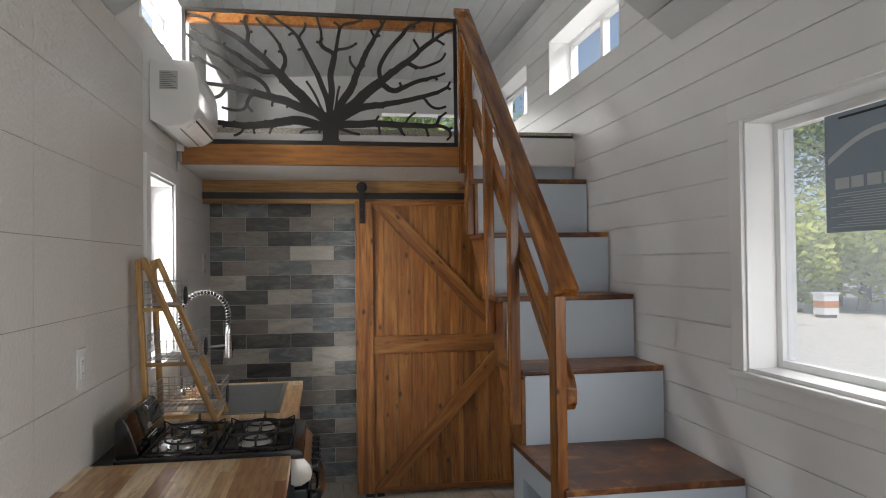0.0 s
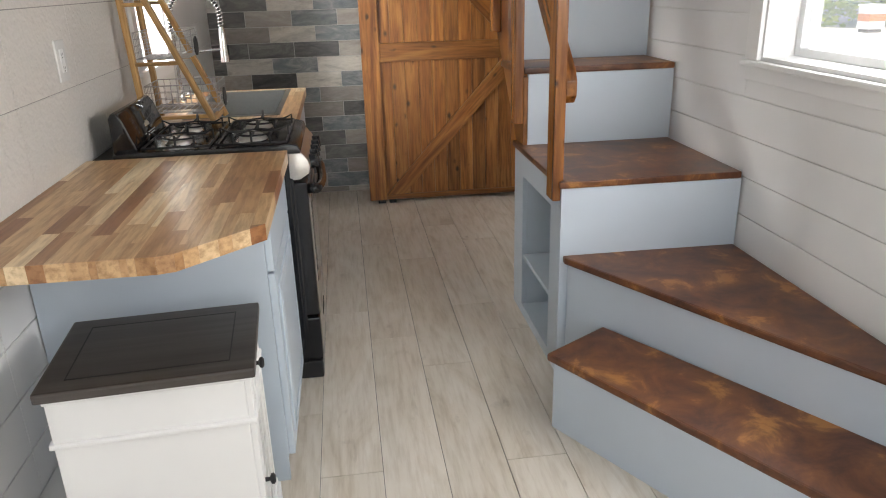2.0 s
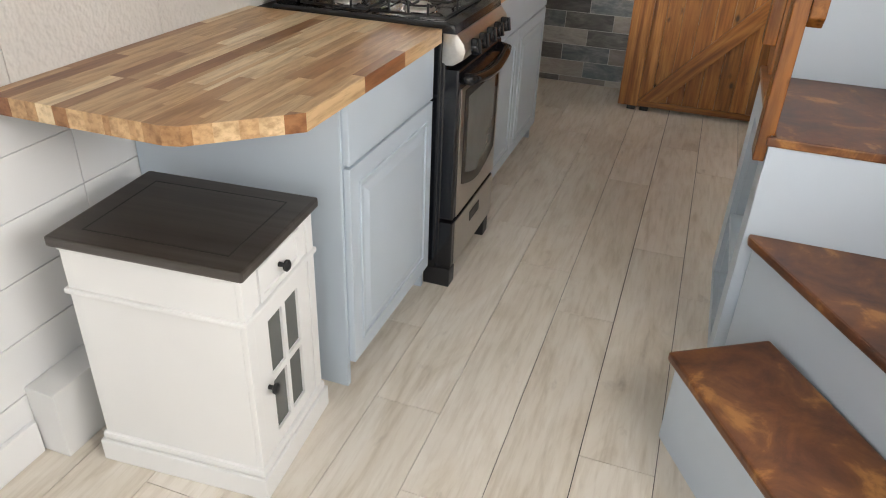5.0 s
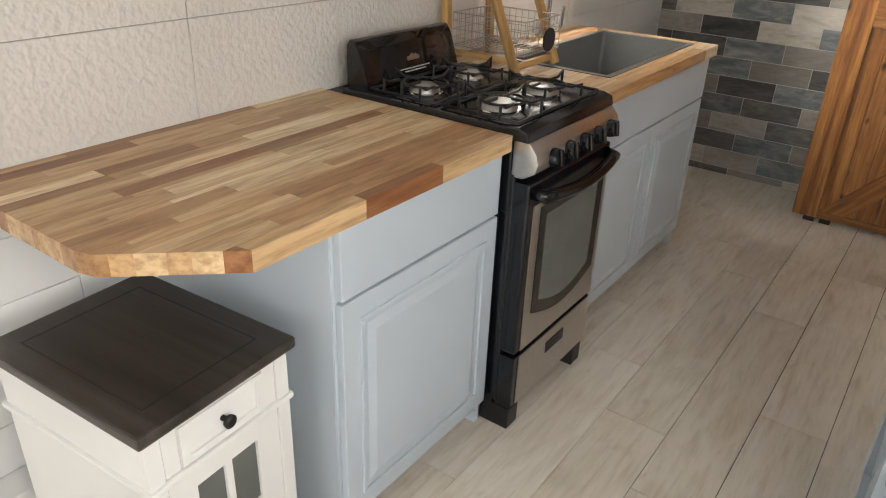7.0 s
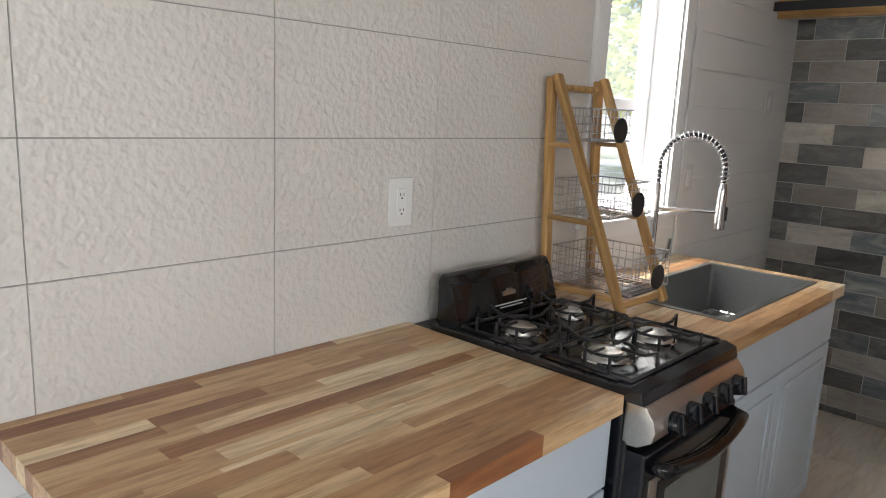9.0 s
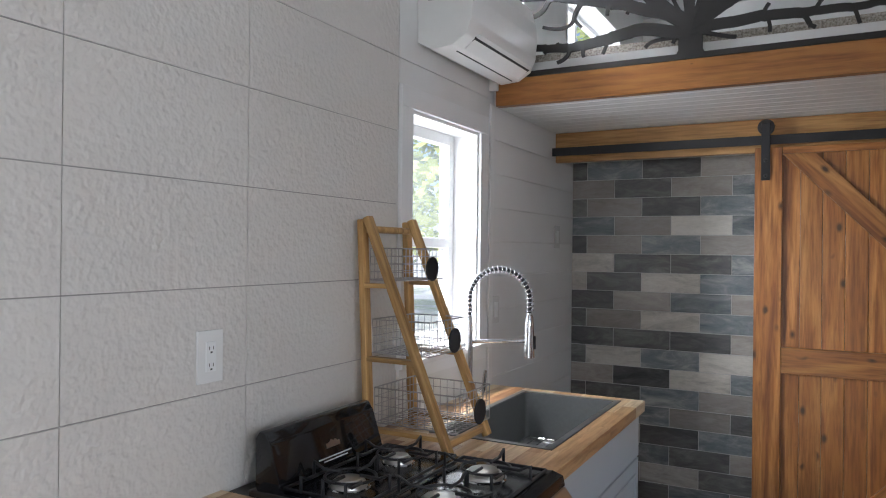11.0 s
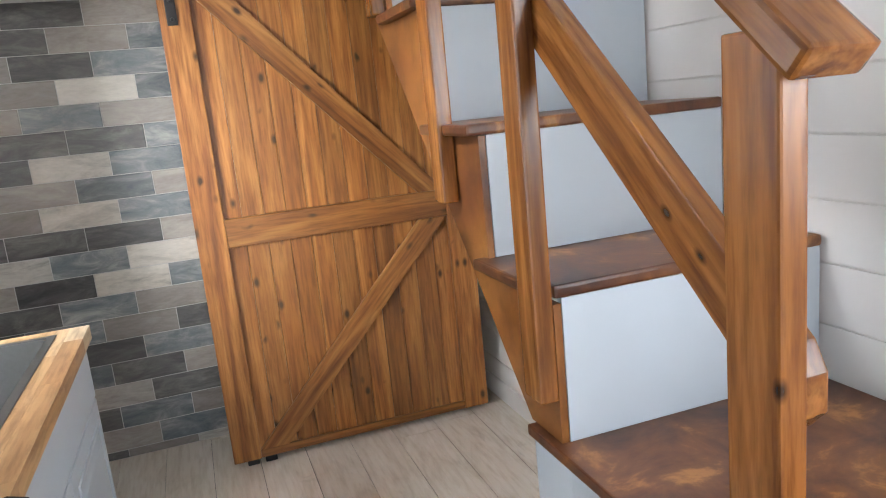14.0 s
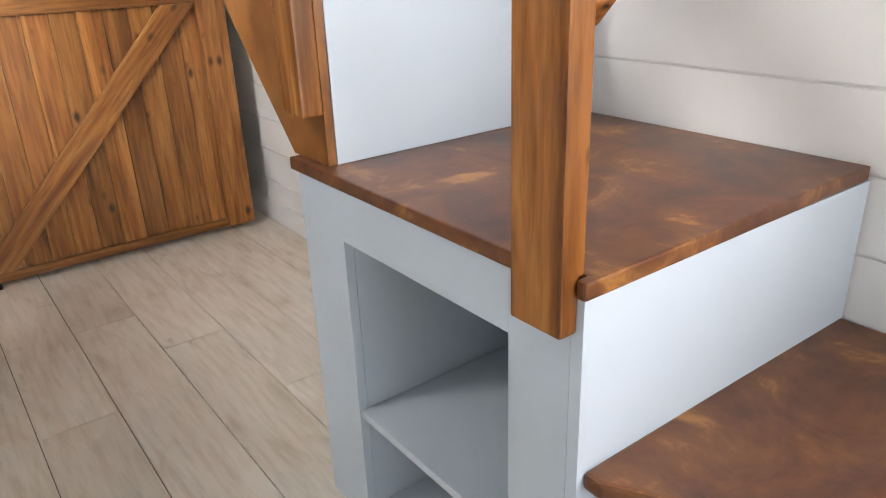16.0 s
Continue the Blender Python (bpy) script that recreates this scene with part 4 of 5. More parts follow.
ct = part("cooktop", prism([(0.085, 0.886), (0.085, 0.914), (0.15, 0.917), (0.62, 0.917), (0.665, 0.921), (0.694, 0.912), (0.70, 0.886)], RY0 - 0.004, RY1 + 0.004, "y", 0.004), BLACK, rg, "black enamel cooktop", smooth=True)
bg = part("backguard", prism([(0.083, 0.9), (0.083, 1.03), (0.094, 1.047), (0.112, 1.045), (0.128, 1.02), (0.160, 0.925), (0.160, 0.918)], RY0 + 0.02, RY1 - 0.02, "y", 0.005), GLOSSBLACK, rg, "glossy black backguard", smooth=True)
lg = bmesh.new()
slope = math.degrees(math.atan2(0.095, -0.032))
mlogo = Matrix.Translation((0.1455, 2.245, 0.973)) @ Matrix.Rotation(-radians(18.6), 4, "Y")
add_box(lg, 0.0, 0.002, -0.028, 0.028, -0.006, 0.006)
prism([(-0.02, 0.006), (0.02, 0.006), (0.012, 0.012), (0.004, 0.008), (-0.004, 0.014), (-0.012, 0.008)], 0.0, 0.002, "x", bm=lg)
part("badge", lg, STEEL, bg, "silver badge", mlogo)
for k, (zo, wd) in enumerate(((-0.028, 0.07), (-0.036, 0.05))):
    part("print_line", box(0.0, 0.0012, -wd, wd, zo - 0.0015, zo + 0.0015), GREYLABEL, bg, "", mlogo)
cp = part("control_panel", prism([(0.655, 0.790), (0.690, 0.792), (0.722, 0.812), (0.728, 0.835), (0.722, 0.860), (0.702, 0.8855), (0.656, 0.8855)], RY0 + 0.002, RY1 - 0.002, "y", 0.003), STEEL, rg, "brushed steel control panel", smooth=True)
for i in range(5):
    y = RY0 + 0.085 + i * 0.083
    mk = Matrix.Translation((0.725, y, 0.836)) @ pose(0, 0, 0, 0, 82, 0)
    k = part("knob", cyl(0.026, 0.023, 0.022, 24, m=mk, bev=0.003), BLACK, cp, "black control knob", smooth=True)
    part("grip", add_box(bmesh.new(), -0.022, 0.022, -0.006, 0.006, 0.018, 0.029, 0.003), BLACK, k, "", mk)
od = part("oven_door", box(0.656, 0.712, RY0 + 0.003, RY1 - 0.003, 0.268, 0.780, 0.007), BLACK, rg, "black framed oven door")
arch = [(RY0 + 0.045, 0.275), (RY1 - 0.045, 0.275), (RY1 - 0.045, 0.720), (RY0 + 0.045, 0.720)]
part("steel_skin", box(0.7123, 0.7155, RY0 + 0.030, RY1 - 0.008, 0.272, 0.715, 0.001), STEEL, od, "stainless steel door skin")
win = [(RY0 + 0.066, 0.385)]
for i in range(13):
    f = i / 12
    win.append((RY0 + 0.066 + f * (RY1 - RY0 - 0.100), 0.380 - 0.045 * math.sin(math.pi * f)))
win += [(RY1 - 0.034, 0.385), (RY1 - 0.034, 0.702), (RY0 + 0.066, 0.702)]
part("oven_glass", prism(win, 0.7157, 0.7175, "x"), GLOSSBLACK, od, "dark oven window")
inn = [(2.245 + (y - 2.245) * 0.8, 0.545 + (z - 0.545) * 0.82) for y, z in win]
part("inner_window", prism(inn, 0.7176, 0.7182, "x"), CABGLASS, od)
hb = [(0.712, RY0 + 0.03, 0.752)] + [(0.742 + 0.012 * math.sin(math.pi * i / 10), RY0 + 0.035 + i * (RY1 - RY0 - 0.07) / 10, 0.748 - 0.018 * math.sin(math.pi * i / 10)) for i in range(11)] + [(0.712, RY1 - 0.03, 0.752)]
part("handle", tube(hb, 0.018, 12), GLOSSBLACK, od, "glossy black bar handle", smooth="all")
dw = part("drawer", box(0.656, 0.712, RY0 + 0.003, RY1 - 0.003, 0.082, 0.256, 0.006), BLACK, rg, "broiler drawer")
part("steel_skin", box(0.7123, 0.7155, RY0 + 0.030, RY1 - 0.008, 0.086, 0.252, 0.001), STEEL, dw)
part("pull_recess", box(0.7156, 0.7166, 2.19, 2.30, 0.180, 0.218, 0.002), DARKGAP, dw, "dark recessed drawer pull")
for x in (0.115, 0.61):
    for y in (RY0 + 0.004, RY1 - 0.064):
        part("leg", box(x, x + 0.098 if x > 0.3 else x + 0.05, y, y + 0.06, 0.0, 0.072, 0.006), BLACKMAT, rg, "black plastic foot")
for bx, by, br in ((0.28, 2.13, 0.040), (0.28, 2.355, 0.034), (0.53, 2.13, 0.046), (0.53, 2.355, 0.046)):
    b_ = part("burner", cyl(br * 1.15, br, 0.014, 32, m=Matrix.Translation((bx, by, 0.917)), bev=0.002), STEEL, rg, "aluminium burner head", smooth=True)
    part("burner_ring", cyl(br * 1.32, br * 1.25, 0.003, 32, m=Matrix.Translation((bx, by, 0.917))), CHROME, b_, smooth=True)
    part("burner_cap", cyl(br * 0.85, br * 0.8, 0.007, 32, m=Matrix.Translation((bx, by, 0.931)), bev=0.002), STEEL, b_, smooth=True)
for gx0, gx1 in ((0.175, 0.395), (0.420, 0.655)):
    g = bmesh.new()
    gy0, gy1 = RY0 + 0.02, RY1 - 0.02
    zg = 0.948
    tube([(gx0, gy0, 0.925), (gx1, gy0, 0.925), (gx1, gy1, 0.925), (gx0, gy1, 0.925)], 0.0045, 6, g, True)
    cx = (gx0 + gx1) / 2
    for cy in (2.13, 2.355):
        for sx_ in (-0.5, 0.5):
            tube([(cx + sx_ * 0.125, cy - 0.108, 0.925), (cx + sx_ * 0.125, cy - 0.108, zg + 0.012), (cx + sx_ * 0.125, cy - 0.085, zg), (cx + sx_ * 0.125, cy - 0.045, zg)], 0.0042, 6, g)
        for k in range(4):
            a = math.pi / 2 * k
            ex = cx + math.cos(a) * (gx1 - gx0) / 2
            ey = cy + math.sin(a) * 0.108
            tube([(ex, ey, 0.925), (ex, ey, zg + 0.014), (ex + (cx - ex) * 0.25, ey + (cy - ey) * 0.25, zg), (ex + (cx - ex) * 0.75, ey + (cy - ey) * 0.75, zg)], 0.0042, 6, g)
        ring = [(cx + 0.062 * math.cos(2 * math.pi * i / 24), cy + 0.062 * math.sin(2 * math.pi * i / 24), zg - 0.006) for i in range(24)]
        tube(ring, 0.0036, 6, g, True)
    part("grate", g, BLACKMAT, rg, "black wire pan grate", smooth="all")

# ---- basket rack on the counter ----
rack = thing("basket_rack", (0.2, 2.63, 0.9), "wooden A-frame rack with three wire baskets", "basket rack")
KY0, KY1 = 2.515, 2.775
for y in (KY0, KY1):
    stick("leg", rack, RACKWOOD, (0.066, y, 0.9), (0.034, y, 1.575), 0.032, 0.022, 0, 0.005)
    sg = 1 if y == KY0 else -1
    stick("leg", rack, RACKWOOD, (0.338, y + sg * 0.0, 0.902), (0.052, y, 1.582), 0.032, 0.022, 0, 0.005)
for x, z in ((0.045, 1.545),):
    part("rung", tube([(x, KY0, z), (x, KY1, z)], 0.011, 14), RACKWOOD, rack, "round top rung", smooth=True)
for z, xa_, xb_ in ((0.945, 0.065, 0.318), (1.155, 0.055, 0.225), (1.375, 0.045, 0.138)):
    for y in (KY0, KY1):
        stick("side_bar", rack, RACKWOOD, (xa_, y, z), (xb_, y, z), 0.030, 0.014, 0, 0.003)
stick("front_bar", rack, RACKWOOD, (0.322, KY0 + 0.011, 0.925), (0.322, KY1 - 0.011, 0.925), 0.018, 0.022)


def basket(x0, x1, z0, h):
    w = bmesh.new()
    y0, y1 = KY0 + 0.014, KY1 - 0.014
    z1 = z0 + h
    r = 0.0012
    nx, ny, nz = max(3, int((x1 - x0) / 0.024)), 10, 4
    for z in (z0, z1):
        tube([(x0, y0, z), (x1, y0, z), (x1, y1, z), (x0, y1, z)], 0.0022, 6, w, True)
    for k in range(1, nz):
        z = z0 + h * k / nz
        tube([(x0, y0, z), (x1, y0, z), (x1, y1, z), (x0, y1, z)], r, 5, w, True)
    for k in range(nx + 1):
        x = x0 + (x1 - x0) * k / nx
        tube([(x, y0, z1), (x, y0, z0), (x, y1, z0), (x, y1, z1)], r, 5, w)
    for k in range(ny + 1):
        y = y0 + (y1 - y0) * k / ny
        tube([(x0, y, z1), (x0, y, z0), (x1, y, z0), (x1, y, z1)], r, 5, w)
    b_ = part("wire_basket", w, WIRE, rack, "galvanised wire basket")
    b_["kind"] = "stuff"
    part("chalk_disc", cyl(0.038, 0.038, 0.004, 32, m=Matrix.Translation((x1 + 0.004, (y0 + y1) / 2 + 0.035, z0 + h * 0.34)) @ pose(0, 0, 0, 0, 90, 0)), SLATE, b_, "round black chalkboard label", smooth=True)


basket(0.075, 0.350, 0.962, 0.105)
basket(0.065, 0.262, 1.172, 0.100)
basket(0.055, 0.180, 1.392, 0.095)

rack.matrix_basis = Matrix.Translation((0.207, 2.637, 0.9))

# ---- nightstand ----
NM = Matrix.Translation((0.3835, 1.12, 0)) @ pose(0, 0, 0, 0, 0, 4.2)
ns = thing("nightstand", NM, "white nightstand with a charcoal top and glazed door", "nightstand")
NW, ND = 0.229, 0.181
bt = part("top", box(-NW, NW, -ND, ND, 0.618, 0.643, 0.006), CHARCOAL, ns, "charcoal stained wooden top", NM)
for q in ((-NW + 0.055, NW - 0.055, -ND + 0.050, -ND + 0.053), (-NW + 0.055, NW - 0.055, ND - 0.053, ND - 0.050), (-NW + 0.055, -NW + 0.058, -ND + 0.05, ND - 0.05), (NW - 0.058, NW - 0.055, -ND + 0.05, ND - 0.05)):
    part("inlay_line", box(*q, 0.6425, 0.6440), DARKGAP, bt, "", NM)
part("under_moulding", box(-NW + 0.012, NW - 0.012, -ND + 0.012, ND - 0.012, 0.606, 0.6178, 0.004), CREAM, ns, "", NM)
bx, by = NW - 0.016, ND - 0.015
part("body", box(-bx, bx - 0.012, -by, by, 0.06, 0.606, 0.003), CREAM, ns, "", NM)
part("waist_moulding", box(-bx - 0.008, bx + 0.008, -by - 0.008, by + 0.008, 0.497, 0.511, 0.005), CREAM, ns, "", NM)
part("plinth", box(-bx - 0.014, bx + 0.014, -by - 0.014, by + 0.014, 0.0, 0.065, 0.004), CREAM, ns, "", NM)
part("plinth_moulding", box(-bx - 0.008, bx + 0.008, -by - 0.008, by + 0.008, 0.0652, 0.088, 0.008), CREAM, ns, "", NM)
for yy in (-1, 1):
    part("corner_post", box(bx - 0.012, bx + 0.002, *sorted((yy * by, yy * (by - 0.032))), 0.088, 0.606, 0.002), CREAM, ns, "", NM)
for q in (-by + 0.034, by - 0.066):
    part("side_slat", box(bx - 0.012, bx - 0.001, q, q + 0.032, 0.512, 0.604, 0.002), CREAM, ns, "", NM)
dr = part("drawer_front", box(bx - 0.012, bx - 0.002, -by + 0.068, by - 0.068, 0.514, 0.602, 0.003), CREAM, ns, "", NM)
fr_ = bmesh.new()
for a, c, e, f in rects(-by + 0.069, by - 0.069, 0.515, 0.601, [(-by + 0.085, by - 0.085, 0.530, 0.586)]):
    add_box(fr_, bx - 0.002, bx + 0.003, a, c, e, f)
part("drawer_frame", fr_, CREAM, dr, "", NM)


def knob(parent, y, z):
    m = NM @ Matrix.Translation((bx - 0.002, y, z)) @ pose(0, 0, 0, 0, 90, 0)
    part("knob", tube([(0, 0, 0), (0, 0, 0.012), (0, 0, 0.016), (0, 0, 0.022), (0, 0, 0.026)], [0.006, 0.005, 0.013, 0.014, 0.009], 20), BLACKMAT, parent, "black round knob", m, True)


knob(dr, 0.0, 0.558)
gd = bmesh.new()
holes = [(-0.074, -0.008, 0.300, 0.452), (0.008, 0.074, 0.300, 0.452), (-0.074, -0.008, 0.128, 0.282), (0.008, 0.074, 0.128, 0.282)]
for a, c, e, f in rects(-by + 0.034, by - 0.034, 0.090, 0.495, holes):
    add_box(gd, bx - 0.011, bx - 0.001, a, c, e, f)
gd_ = part("glazed_door", gd, CREAM, ns, "white door with four glass panes", NM)
for a, c, e, f in holes:
    part("pane", box(bx - 0.0118, bx - 0.008, a + 0.0002, c - 0.0002, e + 0.0002, f - 0.0002), CABGLASS, gd_, "dark glass pane", NM)
knob(gd_, -0.098, 0.285)

# white boxed ledge by the wall
lb = thing("wall_ledge", (0.045, 1.15, 0), "low white boxed ledge along the wall", "ledge", kind="structure")
part("box", box(0.0015, 0.088, 0.895, 1.398, 0.0, 0.20, 0.003), WHITE, lb)

# ---- air conditioner ----
ac = thing("air_conditioner", (0.0, 3.2, 2.2), "white wall-mounted mini-split air conditioner", "air conditioner")
AY0, AY1 = 2.905, 3.515
prof = [(0.001, 2.215), (0.001, 2.492), (0.165, 2.492), (0.195, 2.482), (0.214, 2.42), (0.220, 2.35), (0.214, 2.275), (0.192, 2.222), (0.140, 2.190), (0.06, 2.184)]
part("housing", prof and prism(prof, AY0, AY1, "y", 0.006), PLASTIC, ac, "glossy white housing", smooth=True)
def on_bottom(t):
    return (0.178 + (0.06 - 0.178) * t, 2.238 + (2.207 - 2.238) * t)
part("outlet_slot", prism([(0.197, 2.230), (0.120, 2.192), (0.121, 2.1865), (0.199, 2.224)], AY0 + 0.07, AY1 - 0.035, "y"), DARKGAP, ac, "dark air outlet")
part("louver", prism([(0.205, 2.240), (0.150, 2.198), (0.153, 2.190), (0.211, 2.236)], AY0 + 0.075, AY1 - 0.04, "y", 0.001), PLASTIC, ac, "white louver flap")
part("spec_label", box(0.045, 0.125, AY0 - 0.001, AY0 + 0.001, 2.355, 2.44), GREYLABEL, ac, "grey printed specification label")
for i in range(9):
    part("print_line", box(0.05, 0.118 - (i % 3) * 0.012, AY0 - 0.0016, AY0 - 0.0009, 2.362 + i * 0.0085, 2.364 + i * 0.0085), BLACKMAT, ac)
part("pipe_cover", box(0.001, 0.04, 3.516, 3.545, 2.165, 2.215, 0.004), PLASTIC, ac)

# ---- notice on the big window ----
nt_ = thing("window_notice", (2.37, 1.35, 1.63), "grey-blue product notice sheet stuck on the glass", "notice")
PAPER = plain("blue_grey_paper", (0.24, 0.30, 0.36), 0.7, 0, 0.06, 5)
PAPERW = plain("pale_print", (0.52, 0.55, 0.57), 0.7)
XN = 2.374
part("sheet", box(XN, XN + 0.001, 1.08, 1.565, 1.630, 2.005), PAPER, nt_)
part("heading_bar", box(XN - 0.0008, XN - 0.0002, 1.12, 1.50, 1.985, 1.992), BLACKMAT, nt_)
arcp = [(1.55 - 0.47 * i / 12, 1.865 + 0.075 * math.sin(math.pi * i / 12)) for i in range(13)]
part("arc_print", prism(arcp + [(y, z - 0.018) for y, z in reversed(arcp)], XN - 0.0008, XN - 0.0002, "x"), PAPERW, nt_)
for k, (a, c) in enumerate(((1.52, 1.46), (1.45, 1.40), (1.385, 1.33), (1.32, 1.27))):
    part("logo_bar", box(XN - 0.0008, XN - 0.0002, c, a, 1.765, 1.80), PAPERW, nt_)
for i in range(14):
    part("print_line", box(XN - 0.0008, XN - 0.0002, 1.10, 1.54 - (i % 4) * 0.03, 1.645 + i * 0.008, 1.6475 + i * 0.008), PAPERW, nt_)

# ---- outdoors ----
GZ = -0.65
bm = bmesh.new()
r_ = 1500
vs = [bm.verts.new((x, y, GZ)) for x, y in ((-r_, -r_), (r_, -r_), (r_, r_), (-r_, r_))]
bm.faces.new(vs)
structure("ground", bm, ground_material(), "pale gravel yard with patches of grass", "ground")
rt = random.Random(5)


def crown_mesh(name, n, rx, rz, mat, size):
    me = bpy.data.meshes.new(name)
    vs, fs = [], []
    clumps = [(rt.gauss(0, rx * 0.5), rt.gauss(0, rx * 0.5), rt.gauss(0, rz * 0.45), rt.uniform(0.25, 0.5) * rx) for _ in range(26)]
    for i in range(n):
        cx, cy, cz, cr = clumps[i % len(clumps)]
        d = Vector((rt.gauss(0, 1), rt.gauss(0, 1), rt.gauss(0, 1))).normalized() * cr * rt.random() ** 0.4
        p = Vector((cx, cy, cz)) + d
        a = Vector((rt.gauss(0, 1), rt.gauss(0, 1), rt.gauss(0, 0.6))).normalized()
        c = a.orthogonal().normalized()
        s = size * rt.uniform(0.6, 1.3)
        k = len(vs)
        vs += [tuple(p - a * s), tuple(p + c * s * 0.5), tuple(p + a * s), tuple(p - c * s * 0.5)]
        fs.append((k, k + 1, k + 2, k + 3))
    me.from_pydata(vs, [], fs)
    me.materials.append(mat)
    return me


def tree(x, y, h, r, mat, n=5000, label="leafy green oak at the edge of the yard"):
    t = thing("tree", (x, y, GZ), label, "tree", "trees round the yard")
    part("trunk", tube([(x, y, GZ), (x + 0.1, y, GZ + h * 0.3), (x - 0.1, y + 0.1, GZ + h * 0.8)], [0.28, 0.2, 0.06], 10), BARK, t, smooth="all")
    for k in range(4):
        a = k * 1.6 + x
        part("limb", tube([(x + 0.05, y, GZ + h * (0.35 + 0.08 * k)), (x + math.cos(a) * r * 0.6, y + math.sin(a) * r * 0.6, GZ + h * (0.6 + 0.06 * k))], [0.1, 0.03], 8), BARK, t)
    part("crown", crown_mesh("crown", n, r, h * 0.36, mat, 0.19), None, t, "", Matrix.Translation((x, y, GZ + h * 0.58)))
    return t


tree(24, 29, 13, 5.5, LEAF, 9000)
tree(31, 24, 14, 6, LEAF, 7000)
tree(17, 33, 13, 5.5, LEAF, 7000)
tree(34, 36, 15, 6, LEAF, 7000)
tree(22.5, 25.5, 4.2, 2.6, LEAF2, 6000, "bright yellow-green shrub behind the hives")
tree(27, 23, 4.0, 2.4, LEAF2, 5000, "bright yellow-green shrub behind the hives")
tree(19.5, 28, 4.6, 2.8, LEAF2, 6000, "bright yellow-green shrub behind the hives")
tree(24.5, 24.6, 4.4, 2.6, LEAF2, 6000, "bright yellow-green shrub behind the hives")
tree(17, 29.5, 4.4, 2.6, LEAF2, 5000, "bright yellow-green shrub behind the hives")
tree(-15, 19, 11, 4.5, LEAF2, 7000)
tree(-14, 22, 12, 5, LEAF, 6000)
tree(-7, 21, 11, 4.5, LEAF2, 6000)
tree(5, 30, 12, 5, LEAF, 5000)


def hive(x, y, label):
    h = thing("beehive", (x, y, GZ), label, "beehive", "beehives in the yard")
    for k, mt in enumerate((TRIM, ORANGE, TRIM)):
        part("hive_box", box(x - 0.3, x + 0.3, y - 0.3, y + 0.3, GZ + 0.12 + k * 0.25, GZ + 0.365 + k * 0.25, 0.01), mt, h)
    part("lid", box(x - 0.34, x + 0.34, y - 0.34, y + 0.34, GZ + 0.867, GZ + 0.93, 0.01), TRIM, h)
    part("stand", box(x - 0.25, x + 0.25, y - 0.25, y + 0.25, GZ, GZ + 0.119), BARK, h)


hive(19.0, 23.2, "white and orange stacked beehive")
hive(21.2, 22.2, "white and orange stacked beehive")
hive(23.4, 21.3, "white and orange stacked beehive")
fence = thing("wire_fence", (24, 25, GZ), "thin grey wire yard fence", "fence")
for i in range(14):
    x = 14 + i * 1.6
    part("fence_post", tube([(x, 37 - 0.62 * (x - 10) + 0.0, GZ), (x, 37 - 0.62 * (x - 10), GZ + 1.3)], 0.03, 6), STEEL, fence)
part("top_wire", tube([(14, 37 - 0.62 * 4, GZ + 1.28), (34.8, 37 - 0.62 * 24.8, GZ + 1.28)], 0.025, 6), STEEL, fence)
shed = thing("painted_box", (-8.2, 14.5, GZ), "blue and orange painted box on a post", "post box")
part("stand", box(-8.4, -8.0, 14.3, 14.8, GZ, GZ + 2.199), BARK, shed)
part("lower_wall", box(-8.6, -7.8, 14.2, 14.9, GZ + 2.2, GZ + 2.9), ORANGE, shed)
part("upper_wall", box(-8.6, -7.8, 14.2, 14.9, GZ + 2.902, GZ + 3.6), SKYBLUE, shed)

# ---- boards, panels, tiles and planks of the shell ----
def east_boards():
    pitch = 0.1385
    zs = [0.884 + pitch * i for i in range(-6, 18)]
    r_ = random.Random(3)
    holes = [(W_BIG[0] - 0.074, W_BIG[1] + 0.074, W_BIG[2] - 0.069, W_BIG[3] + 0.074), W_UP1, W_UP2]
    for z0 in zs:
        z1 = min(z0 + pitch - 0.0045, DORM)
        if z1 < z0 + 0.01:
            continue
        ys = [YS + 0.001]
        y = YS + r_.uniform(0.6, 1.6)
        while y < YB - 0.4:
            ys.append(y)
            y += 9.0
        ys.append(YB)
        for a, c in zip(ys, ys[1:]):
            for q in rects(a, c - 0.002, z0, z1, [h for h in holes if h[2] < z1 and h[3] > z0]):
                if q[3] - q[2] > 0.004 and q[1] - q[0] > 0.004:
                    bm_ = box(XE, XE + HX, q[0], q[1], q[2], q[3], 0.0018 if q[3] - q[2] > 0.02 and q[1] - q[0] > 0.02 else 0)
                    part("shiplap_board", bm_, SHIPLAP, wall_east)


east_boards()
structure("baseboard_east", box(XE - 0.014, XE - 0.0005, 2.6, YN, 0.0, 0.095, 0.003), TRIM, "white painted baseboard", "baseboard")
structure("baseboard_west", box(0.0005, 0.014, YS, 0.89, 0.0, 0.10, 0.003), TRIM, "white painted baseboard", "baseboard")

WEST_HOLES = [(W_SINK[0] - 0.074, W_SINK[1] + 0.074, W_SINK[2] - 0.069, W_SINK[3] + 0.074), W_UPL]
ROWS_Z = [0.892 + 0.2492 * i for i in range(7)]
COLS_Y = [-1.899, -1.402, -0.905, -0.408, 0.089, 0.586, 1.083, 1.580, 2.077, 2.79, 3.52]
joint_bm = bmesh.new()
for q in rects(COLS_Y[0], 2.786, 0.893, 2.495, WEST_HOLES):
    add_box(joint_bm, -HX + 0.0002, -HX + 0.0022, *q)
part("panel_joint", joint_bm, JOINT, wall_west, "dark joints between the wall panels")
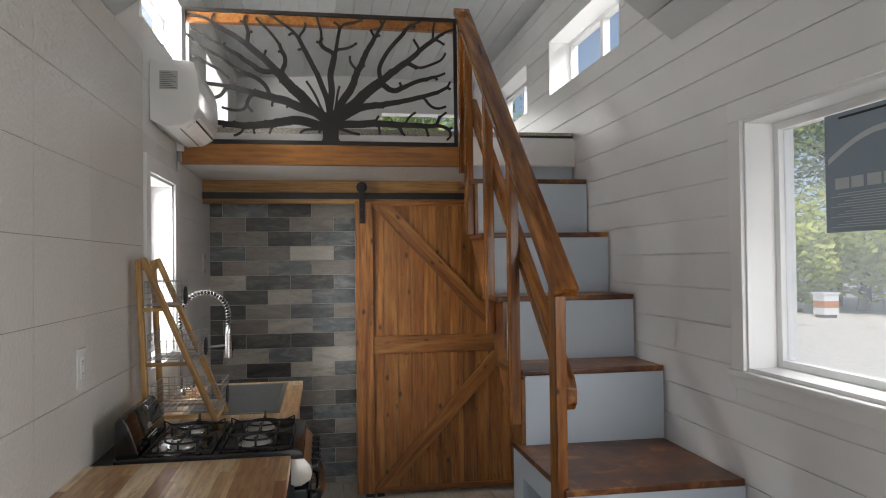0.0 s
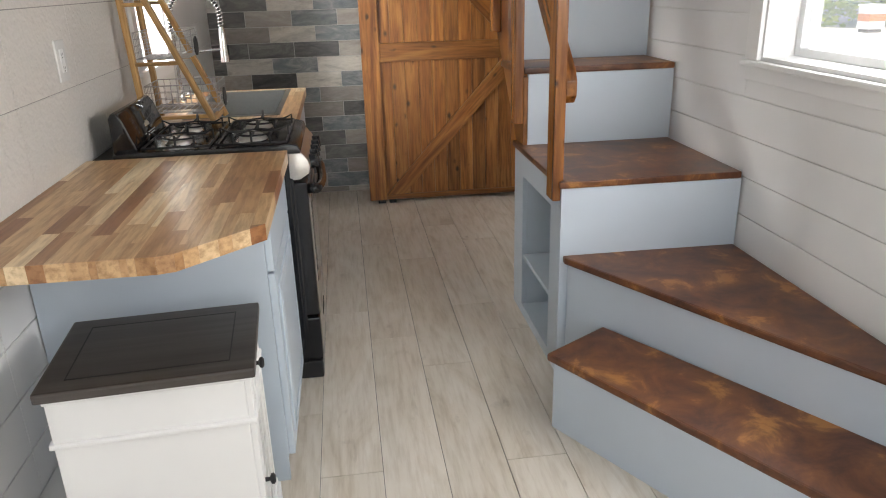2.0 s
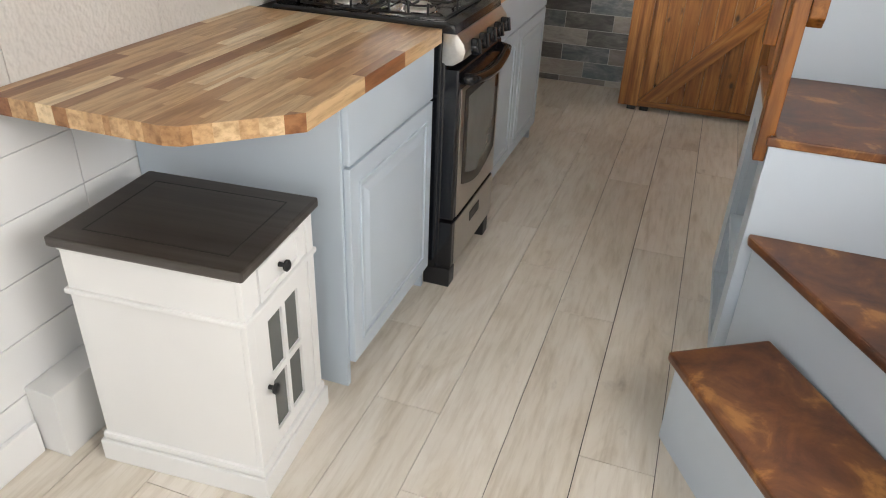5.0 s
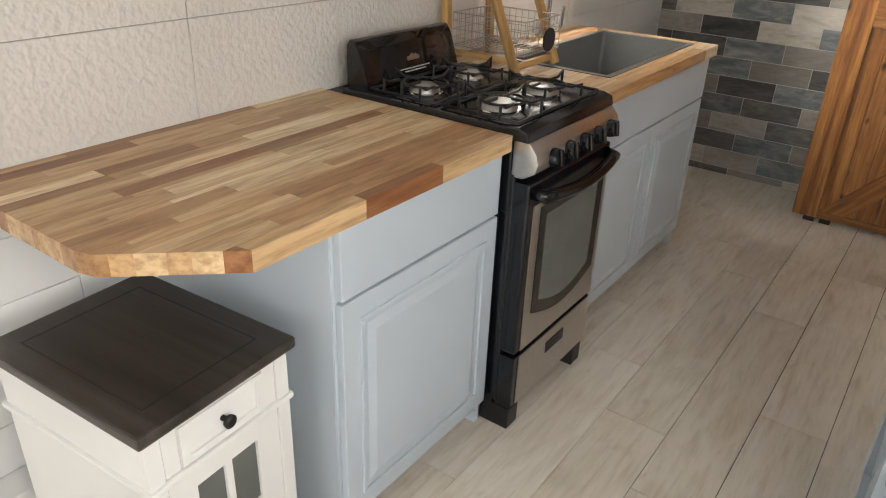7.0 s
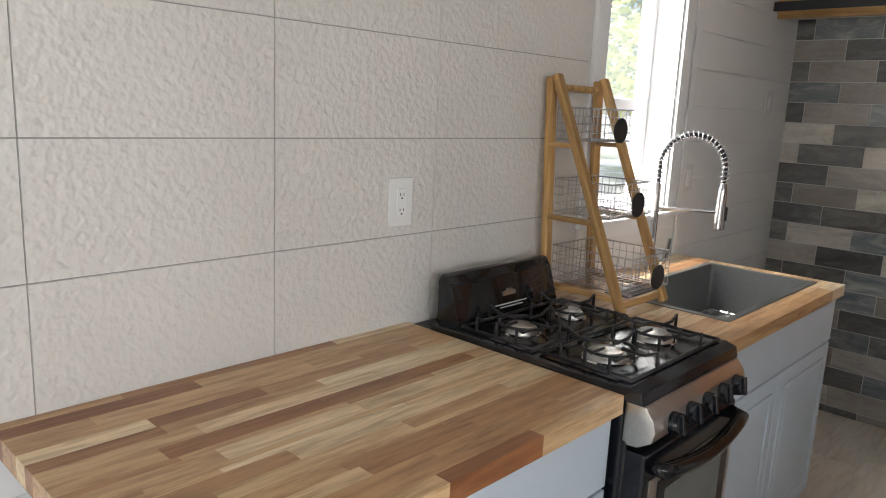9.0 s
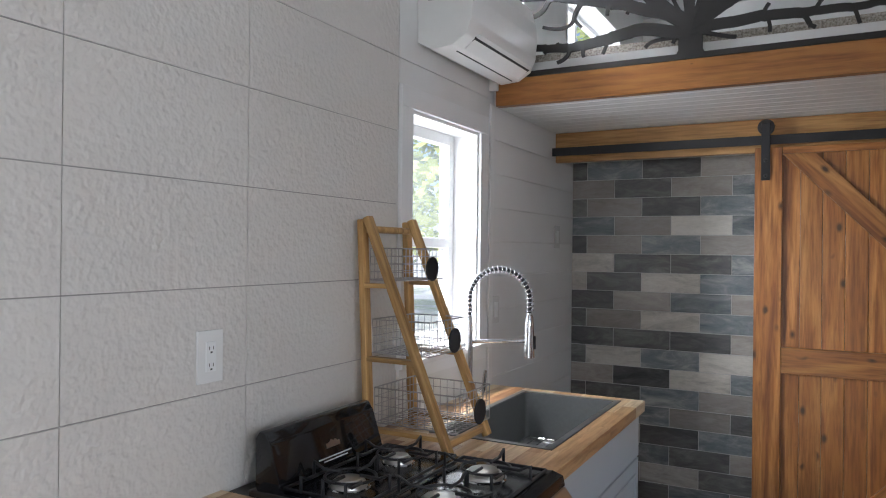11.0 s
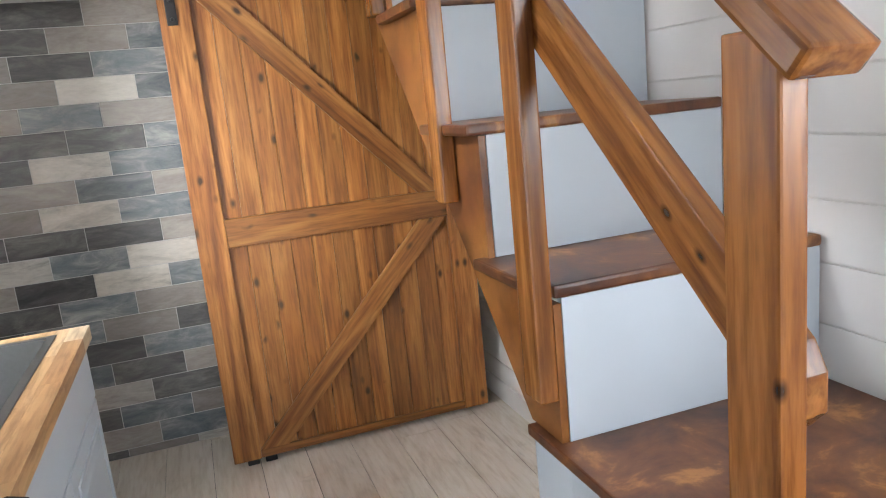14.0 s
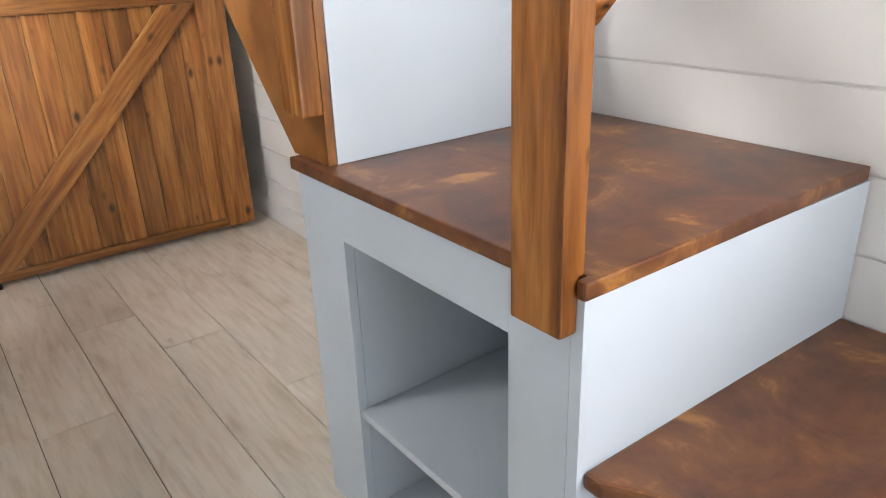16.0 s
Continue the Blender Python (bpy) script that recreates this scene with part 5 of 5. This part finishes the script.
for z0 in ROWS_Z:
    z1 = min(z0 + 0.2492, 2.50)
    for a, c in zip(COLS_Y, COLS_Y[1:]):
        for q in rects(a, c - 0.0026, z0, z1 - 0.0030, [h for h in WEST_HOLES if h[2] < z1 and h[3] > z0]):
            if q[3] - q[2] > 0.004 and q[1] - q[0] > 0.004:
                part("wall_panel", box(-HX, 0.0, *q), STUCCO if c < 2.8 else WHITE, wall_west)
for i in range(6):
    z0 = 0.035 + 0.1445 * i
    for a, c in ((YS, -0.4), (-0.4, 1.21), (1.21, 3.5)):
        part("shiplap_board", box(-HX, 0.0, a + 0.001, c - 0.001, z0, min(z0 + 0.1405, 0.888), 0.0018), SHIPLAP, wall_west)
for i in range(14):
    z0 = 0.05 + 0.1475 * i
    part("shiplap_board", box(-HX, 0.0, 3.562, YN, z0, min(z0 + 0.1432, LOFT0), 0.0018), SHIPLAP, wall_west)

# brick tiles
PATTERN = ["DBDTT", "TDTBT", "DTDBT", "BTWBD", "DTBTT", "LDDBT", "LDLBT", "DTBTD", "DTLBT", "DDDTB", "DLBLT", "TDLBD", "DDBTL", "DBTDT", "TTDBL", "LBDTD", "DTLDB", "TDBTD", "DLTBD", "BDTLD"]
TW, TH = 0.3045, 0.1025
tile_mesh = {}
for r, kinds in enumerate(PATTERN):
    top = 1.677 + TH * 3 - r * TH
    if top < 0.02:
        break
    start = 0.393 - TW * 2 if r % 2 == 0 else 0.243 - TW
    for k in range(5):
        a, c = start + TW * k, start + TW * (k + 1) - 0.003
        if c < 0.01 or a > 1.3:
            continue
        a = max(a, 0.002)
        zb = max(top - TH + 0.003, 0.001)
        if c - a < 0.01 or top - zb < 0.01:
            continue
        kind = kinds[k - (1 if start + TW < 0.005 else 0)] if k < 5 else "T"
        key = (kind, round(c - a, 3), round(top - zb, 3))
        if key not in tile_mesh:
            w, h = c - a, top - zb
            b_ = box(0, w, -0.003, 0.008, 0, h, 0.0016)
            me = bpy.data.meshes.new("tile")
            b_.to_mesh(me)
            b_.free()
            me.materials.append(TILES[kind])
            tile_mesh[key] = me
        part("tile", tile_mesh[key], None, wall_tiled, "", Matrix.Translation((a, YN, zb)))

# floor planks
STRIPS = {0.315: 0.9, 0.510: 1.75, 0.705: 1.392, 0.900: 1.106, 1.0955: 2.02, 1.2915: 1.382, 1.487: 1.09, 1.683: 0.66, 1.879: 1.9, 2.075: 1.3, 0.12: 0.4, -0.075: 1.0}
PL = 1.18
for x, y in STRIPS.items():
    y -= PL * 4
    while y < YN + 0.1:
        a, c = max(y, YS), min(y + PL, YN + 0.1)
        xa_, xb_ = max(x, 0.0), min(x + 0.1955, XE)
        if c - a > 0.02:
            part("plank", box(0, xb_ - xa_ - 0.0022, 0, c - a - 0.002, -0.006, 0.0, 0.0008), PLANK, floor, "", Matrix.Translation((xa_ + 0.0011, a + 0.001, 0)))
        y += PL
